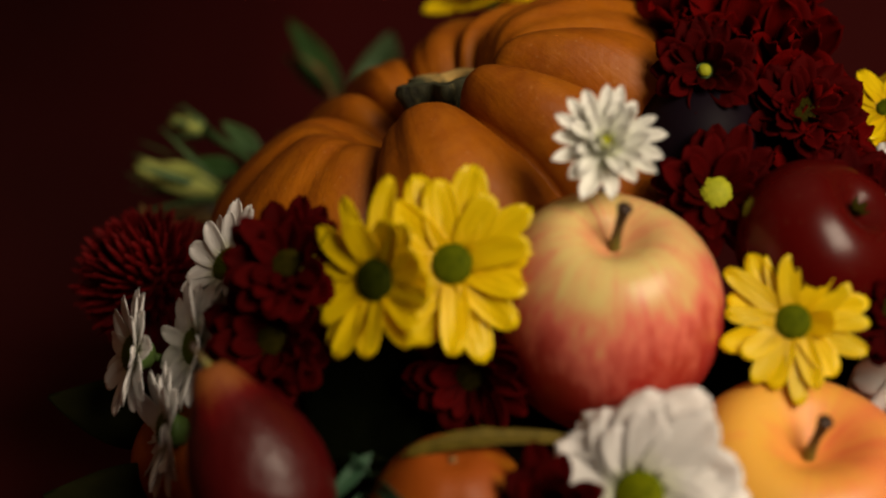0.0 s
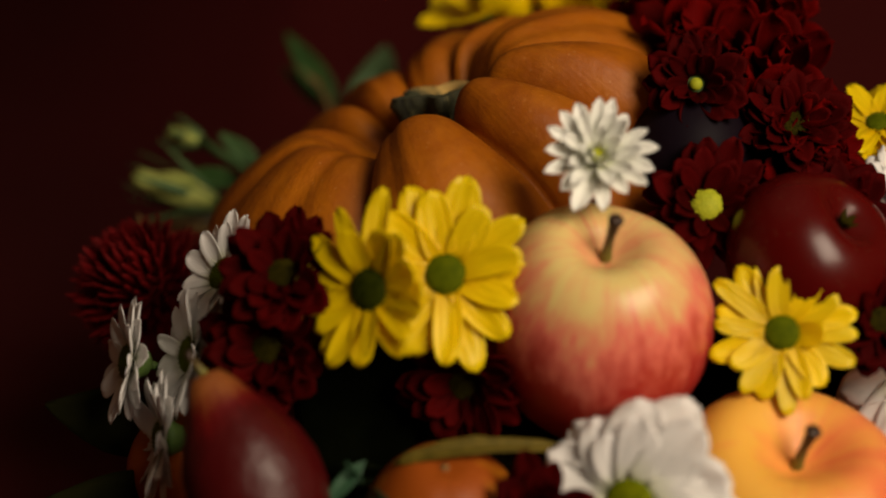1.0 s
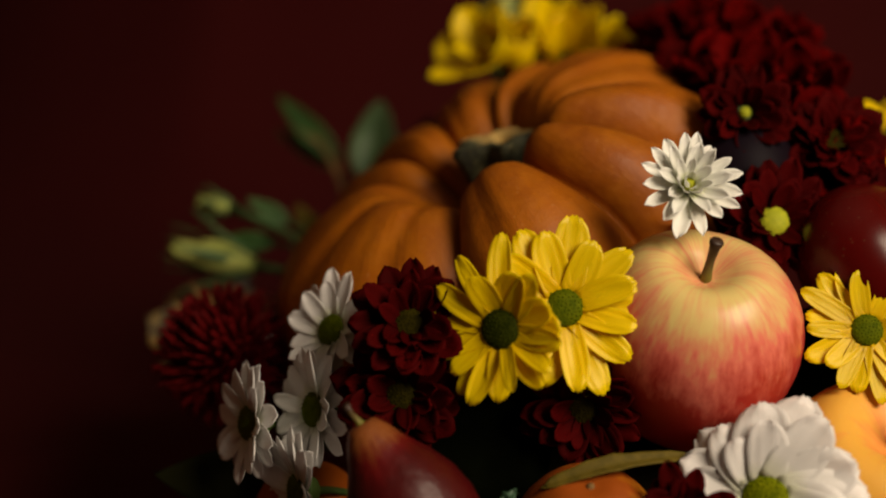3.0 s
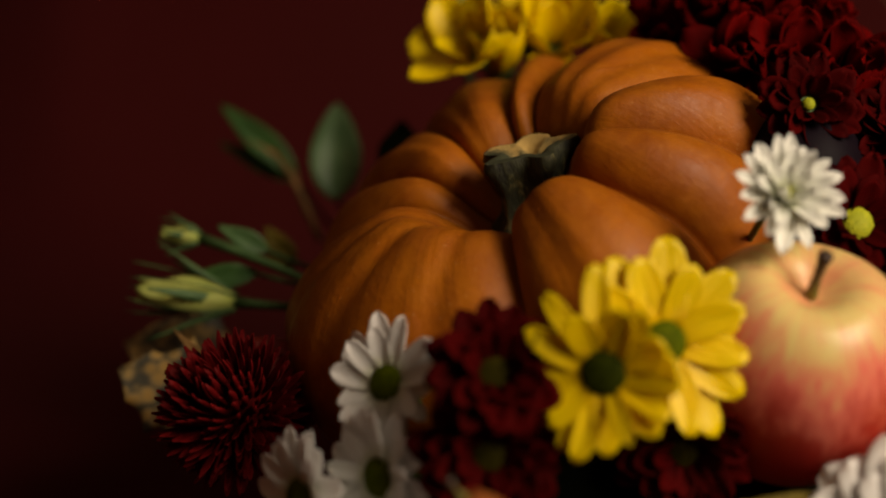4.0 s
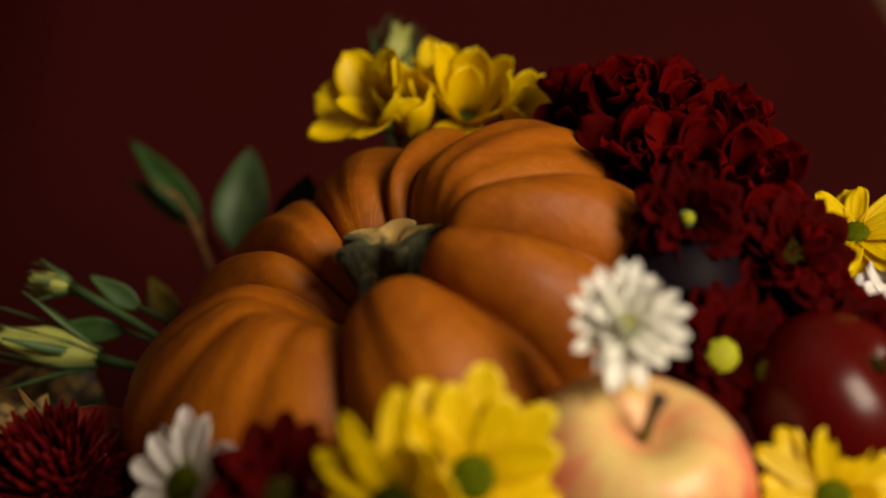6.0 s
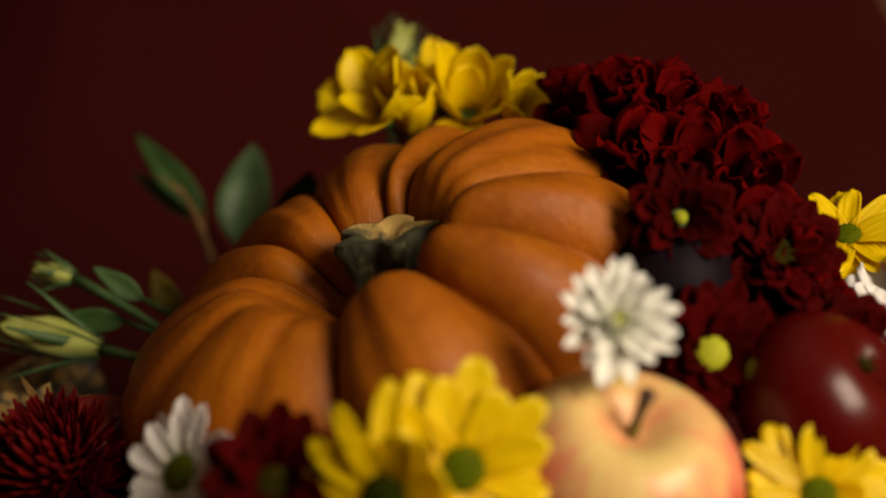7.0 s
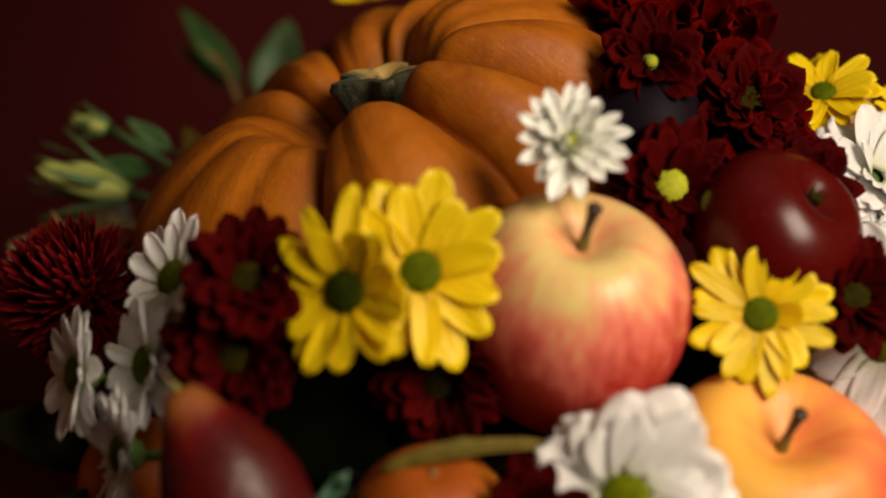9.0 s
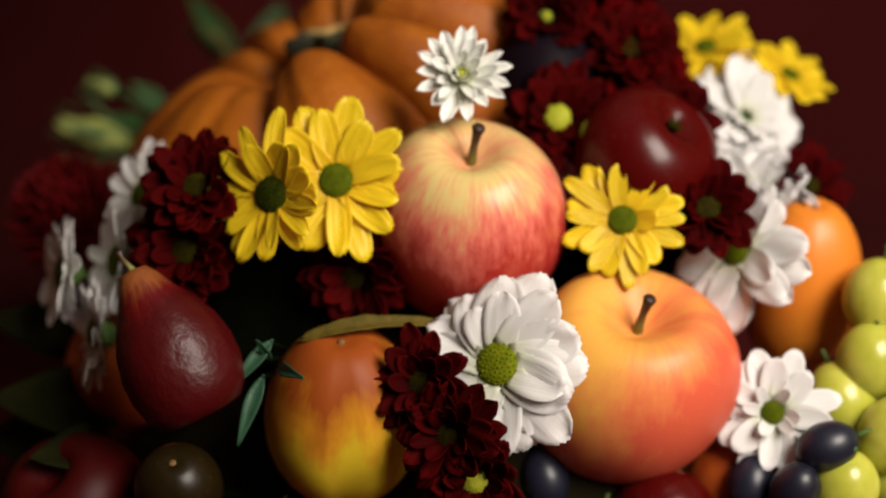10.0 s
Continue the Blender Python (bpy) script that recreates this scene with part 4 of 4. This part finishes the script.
# ---------- flowers along the top ----------
CUP_OPEN = ((150, 1.05, 1.15, 24), (95, 0.95, 1.1, 40), (40, 0.9, 0.9, 52), (-10, 0.9, 1.0, 40), (-60, 0.95, 1.2, 20), (-118, 1.0, 1.35, 8), (-172, 1.1, 1.2, 6), (70, 0.7, 0.8, 66), (-140, 0.75, 0.8, 46))
CUP_TALL = ((10, 0.95, 1.0, 60), (70, 1.0, 1.05, 66), (125, 1.0, 1.0, 62), (180, 0.98, 1.0, 56), (-125, 0.95, 1.1, 58), (-70, 0.92, 1.15, 60), (-25, 0.9, 1.0, 52), (40, 0.8, 0.8, 78), (-150, 0.8, 0.8, 76))
CUP_SIDE = ((20, 1.0, 0.9, 50), (80, 1.0, 1.0, 64), (140, 1.0, 1.0, 56), (-160, 0.9, 0.9, 48), (-100, 1.0, 1.25, 18), (-45, 0.95, 1.0, 34), (110, 0.8, 0.8, 74))
for i, (p, nrm, sc, cup) in enumerate((((-0.106, 0.264, 0.182), (-0.36, -0.46, 0.82), 0.98, CUP_OPEN), ((-0.094, 0.272, 0.173), (-0.12, -0.42, 0.90), 0.98, CUP_TALL), ((-0.068, 0.276, 0.179), (0.02, -0.48, 0.88), 1.05, CUP_SIDE), ((-0.048, 0.260, 0.180), (0.45, -0.45, 0.76), 0.82, CUP_SIDE), ((-0.080, 0.290, 0.181), (-0.05, -0.2, 1.0), 0.9, CUP_TALL))):
    bloom("yellow_flower", p, nrm, "yellow_broad", None, (), "yellow flower with broad cupped petals on the pumpkin", group="cupped yellow flowers", scale=sc, seed=40 + i, single=cup)
for i, (p, nrm, sc) in enumerate((((-0.016, 0.236, 0.188), (-0.3, -0.4, 0.9), 0.95), ((0.002, 0.220, 0.194), (0.0, -0.5, 0.8), 1.0), ((0.022, 0.208, 0.192), (0.2, -0.5, 0.8), 1.0), ((0.040, 0.192, 0.186), (0.4, -0.4, 0.8), 1.05), ((0.008, 0.176, 0.180), (-0.2, -0.7, 0.6), 1.0), ((0.026, 0.164, 0.176), (0.0, -0.8, 0.5), 1.05), ((0.046, 0.160, 0.172), (0.3, -0.7, 0.6), 1.0), ((0.022, 0.140, 0.160), (-0.1, -0.8, 0.5), 0.95), ((0.044, 0.136, 0.156), (0.2, -0.8, 0.5), 1.0), ((0.062, 0.132, 0.150), (0.5, -0.6, 0.6), 1.0), ((0.068, 0.124, 0.138), (0.5, -0.7, 0.4), 0.95), ((0.044, 0.136, 0.138), (0.1, -0.9, 0.4), 0.9))):
    bloom("red_flower", p, nrm, "red_broad", "disc_brown" if i % 3 == 1 else None, [(6, 16, 1.0, 0.002), (5, 42, 0.9, 0.002), (4, 70, 0.8, 0.001)], "dark red flower with broad ruffled petals", group="dark red flowers", scale=sc, seed=60 + i, spin=23 * i, wild=3.6)


# ---------- leaves and buds ----------
def bud(name, tip, base, radius, label, foot):
    """A closed bud with wrapped petals, green sepals and a stalk that ends at foot."""
    a, b = Vector(tip), Vector(base)
    h = (a - b).length
    top = empty(name, facing(b, a - b))
    tagged(top, label, "bud")
    prof = [(0.002, 0), (radius * 0.55, h * 0.06), (radius * 0.9, h * 0.20), (radius, h * 0.38), (radius * 0.88, h * 0.58), (radius * 0.66, h * 0.76), (radius * 0.56, h * 0.90), (radius * 0.62, h * 0.99), (radius * 0.48, h * 0.97), (radius * 0.35, h * 0.85), (0, h * 0.80)]

    def wrap(x, y, z, t):
        w = 1 + 0.13 * math.sin(3 * t + z * 110) + 0.05 * math.sin(5 * t - z * 60)
        return (x * w, y * w, z + (0.05 * h * math.sin(4 * t + 1) if z > 0.84 * h else 0))

    piece("petals", lathe(prof, 28, M["bud"], "bud_petals", wrap), top)
    for i in range(5):
        piece("sepal", leaf_mesh("sepal", h * 0.95, radius * 0.55, M["leaf"], 0.3, 0.02 - 0.05 * (i % 2), 0.0, i, 8, 2), top, pose(0, 0, 0.0, 0, 0, 72 * i + 20) @ pose(radius * 0.45, 0, 0, 0, -72 + 9 * (i % 3), 0))
        a = math.radians(72 * i + 50)
        c, s = math.cos(a), math.sin(a)
        out = [(0.5, 0.0), (1.15, 0.3), (1.25, 0.65), (1.1 + 0.3 * (i % 2), 1.0), (0.9 + 0.5 * (i % 2), 1.12)]
        piece("sepal", tube("sepal", [(c * radius * r, s * radius * r, h * z) for r, z in out], [0.0007, 0.0006, 0.0005, 0.0004, 0.0002], M["leaf"], 5), top)
    inv = top.matrix_world.inverted()
    f = inv @ Vector(foot)
    pts = [Vector((0, 0, 0.001)).lerp(f, t) + Vector((0, 0, -0.004 * math.sin(math.pi * t))) for t in (0, 0.25, 0.5, 0.75, 1)]
    piece("stem", tube("stem", pts, [0.0030, 0.0022, 0.0020, 0.0020, 0.0022], M["leaf"]), top)
    return top


bud("lisianthus_bud", (-0.276, 0.198, 0.098), (-0.232, 0.200, 0.086), 0.0088, "pale green-yellow closed bud with thin sepals", (-0.196, 0.182, 0.086))
bud("lisianthus_bud", (-0.265, 0.217, 0.1185), (-0.247, 0.217, 0.1145), 0.0052, "small green bud on a long stalk", (-0.190, 0.180, 0.096))
bud("lisianthus_bud", (-0.103, 0.338, 0.212), (-0.112, 0.332, 0.180), 0.0085, "pale green bud above the yellow flowers", (-0.10, 0.29, 0.10))


def leaf(name, root, tip, width, material, label, up=(0, -1, 0.4), fold=0.35, curl=0.1, jag=0.0, seed=0, foot=None, sharp=0.9, stem=M["leaf_shade"]):
    top = empty(name, along(root, tip, up))
    tagged(top, label, "leaf")
    piece("blade", leaf_mesh("blade", (Vector(tip) - Vector(root)).length, width, material, fold, curl, jag, seed, sharp=sharp), top)
    inv = top.matrix_world.inverted()
    f = inv @ Vector(foot if foot else (root[0] + 0.03, root[1] - 0.01, root[2] - 0.05))
    piece("stem", tube("stem", [Vector((0.002, 0, 0)).lerp(f, t) for t in (0, 0.4, 1)], [0.0010, 0.0012, 0.0014], stem), top)
    return top


leaf("leaf", (-0.186, 0.300, 0.105), (-0.181, 0.323, 0.154), 0.027, M["leaf_blue"], "grey-green oval leaf standing beside the pumpkin", sharp=0.7)
leaf("leaf", (-0.205, 0.312, 0.118), (-0.243, 0.325, 0.158), 0.015, M["leaf_dark"], "dark green pointed leaf on a brown twig", stem=M["twig"], foot=(-0.203, 0.300, 0.100))
leaf("leaf", (-0.205, 0.315, 0.114), (-0.247, 0.328, 0.137), 0.011, M["leaf_dark"], "dark green narrow leaf")
leaf("leaf", (-0.220, 0.205, 0.098), (-0.256, 0.200, 0.100), 0.011, M["leaf_dark"], "dark green narrow leaf beside the buds", stem=M["leaf"], foot=(-0.170, 0.206, 0.078))
leaf("leaf", (-0.215, 0.215, 0.105), (-0.238, 0.216, 0.120), 0.010, M["leaf"], "small green leaf on the bud stalk", stem=M["leaf"], foot=(-0.170, 0.212, 0.082))
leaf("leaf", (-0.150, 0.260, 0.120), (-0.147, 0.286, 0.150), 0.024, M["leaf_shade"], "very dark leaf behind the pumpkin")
leaf("dry_leaf", (-0.240, 0.225, 0.040), (-0.290, 0.225, 0.066), 0.050, M["mottled"], "mottled yellow-brown dry leaf with a jagged edge", up=(0, -0.7, 0.7), jag=0.2, curl=0.2)
leaf("dry_leaf", (-0.235, 0.165, 0.040), (-0.285, 0.172, 0.070), 0.050, M["mottled"], "mottled yellow-brown dry leaf with spots", up=(0, -0.7, 0.7), jag=0.2, curl=0.1, seed=3)
leaf("green_leaf", (-0.080, -0.036, 0.042), (-0.087, -0.056, 0.018), 0.0068, M["leaf_sprig"], "grey-green pointed leaf curling down", up=(0, -1, 0.2), curl=0.15, foot=(-0.078, 0.02, 0.03))
leaf("green_leaf", (-0.077, -0.030, 0.056), (-0.091, -0.046, 0.040), 0.0062, M["leaf_sprig"], "grey-green pointed leaf turned aside", up=(0, -1, 0.4), curl=0.1, foot=(-0.078, 0.02, 0.03))
leaf("green_leaf", (-0.076, -0.030, 0.044), (-0.062, -0.055, 0.050), 0.0055, M["leaf_sprig"], "short grey-green pointed leaf", up=(0, -1, 0.4), curl=0.2, foot=(-0.078, 0.02, 0.03))
leaf("green_leaf", (-0.078, -0.031, 0.046), (-0.081, -0.040, 0.060), 0.0036, M["leaf_sprig"], "small grey-green leaf standing upright", up=(0, -1, 0.2), curl=-0.1, foot=(-0.078, 0.02, 0.03))
leaf("husk_leaf", (-0.068, -0.026, 0.054), (-0.010, -0.018, 0.078), 0.0075, M["husk"], "dry yellow-green husk curled over the fruit", up=(0, -0.6, 0.9), fold=0.5, curl=0.42, jag=0.22, foot=(-0.05, 0.02, 0.03), sharp=0.6)
# Leaves added low down, their dark colour deepening the shade there.
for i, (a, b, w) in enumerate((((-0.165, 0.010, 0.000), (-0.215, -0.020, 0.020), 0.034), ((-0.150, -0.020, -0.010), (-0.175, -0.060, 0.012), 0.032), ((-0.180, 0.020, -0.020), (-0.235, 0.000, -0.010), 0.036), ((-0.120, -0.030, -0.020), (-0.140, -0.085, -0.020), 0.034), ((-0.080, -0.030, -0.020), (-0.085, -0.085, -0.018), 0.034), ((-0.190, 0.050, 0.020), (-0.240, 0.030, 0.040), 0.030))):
    leaf("leaf", a, b, w, M["leaf_low"], "olive leaf added low down, darkened to deepen the shade", up=(-0.3, -0.7, 0.6), curl=0.15, seed=i, foot=(a[0] + 0.03, a[1] + 0.03, a[2] - 0.01))
def twig(points, radii, label):
    top = empty("twig", Matrix.Translation(points[0]))
    tagged(top, label, "twig")
    piece("stick", tube("stick", [Vector(p) - Vector(points[0]) for p in points], radii, M["twig"]), top)
    a, b = Vector(points[-2]) - Vector(points[0]), Vector(points[-1]) - Vector(points[0])
    for k in range(3):
        side = Vector((0.004 * (k - 1) - 0.010, 0.002 * k, 0.003 * (1 - k) + 0.004))
        piece("fork", tube("fork", [a.lerp(b, 0.6 + 0.2 * k), b + side * 0.5, b + side], [0.0008, 0.0006, 0.0003], M["twig"], 6), top)
    return top


twig([(-0.196, 0.296, 0.085), (-0.202, 0.300, 0.104), (-0.209, 0.304, 0.122), (-0.216, 0.306, 0.134)], [0.0022, 0.0020, 0.0017, 0.0012], "pale brown forked twig beside dark leaves")
leaf("twig_leaf", (-0.232, 0.136, 0.070), (-0.256, 0.152, 0.092), 0.005, M["twig"], "thin brown twig sticking out", fold=0.2)

# Leaf-shaped near-black sheets, added to fill the gaps with shade.
leaf("leaf", (0.026, 0.082, 0.030), (0.070, 0.084, 0.098), 0.060, M["leaf_shade"], "near-black sheet added as the shade between apples and flowers", up=(0, -1, 0.2), curl=0.05, fold=0.1, seed=8)
leaf("leaf", (0.085, 0.092, 0.030), (0.118, 0.100, 0.080), 0.050, M["leaf_shade"], "near-black sheet added as the shade behind the yellow daisy", up=(0, -1, 0.2), curl=0.05, fold=0.1, seed=9)
leaf("dry_leaf", (-0.208, 0.248, 0.085), (-0.219, 0.250, 0.108), 0.014, M["husk"], "small dry yellow leaf beside the pumpkin", fold=0.3, seed=4)
# Another added shade sheet, over the lit gap below the yellow pair.
leaf("leaf", (-0.118, 0.018, 0.030), (-0.066, 0.020, 0.082), 0.060, M["leaf_shade"], "near-black sheet added as the shade under the yellow daisies", up=(0, -1, 0.2), curl=0.05, fold=0.1, seed=10)
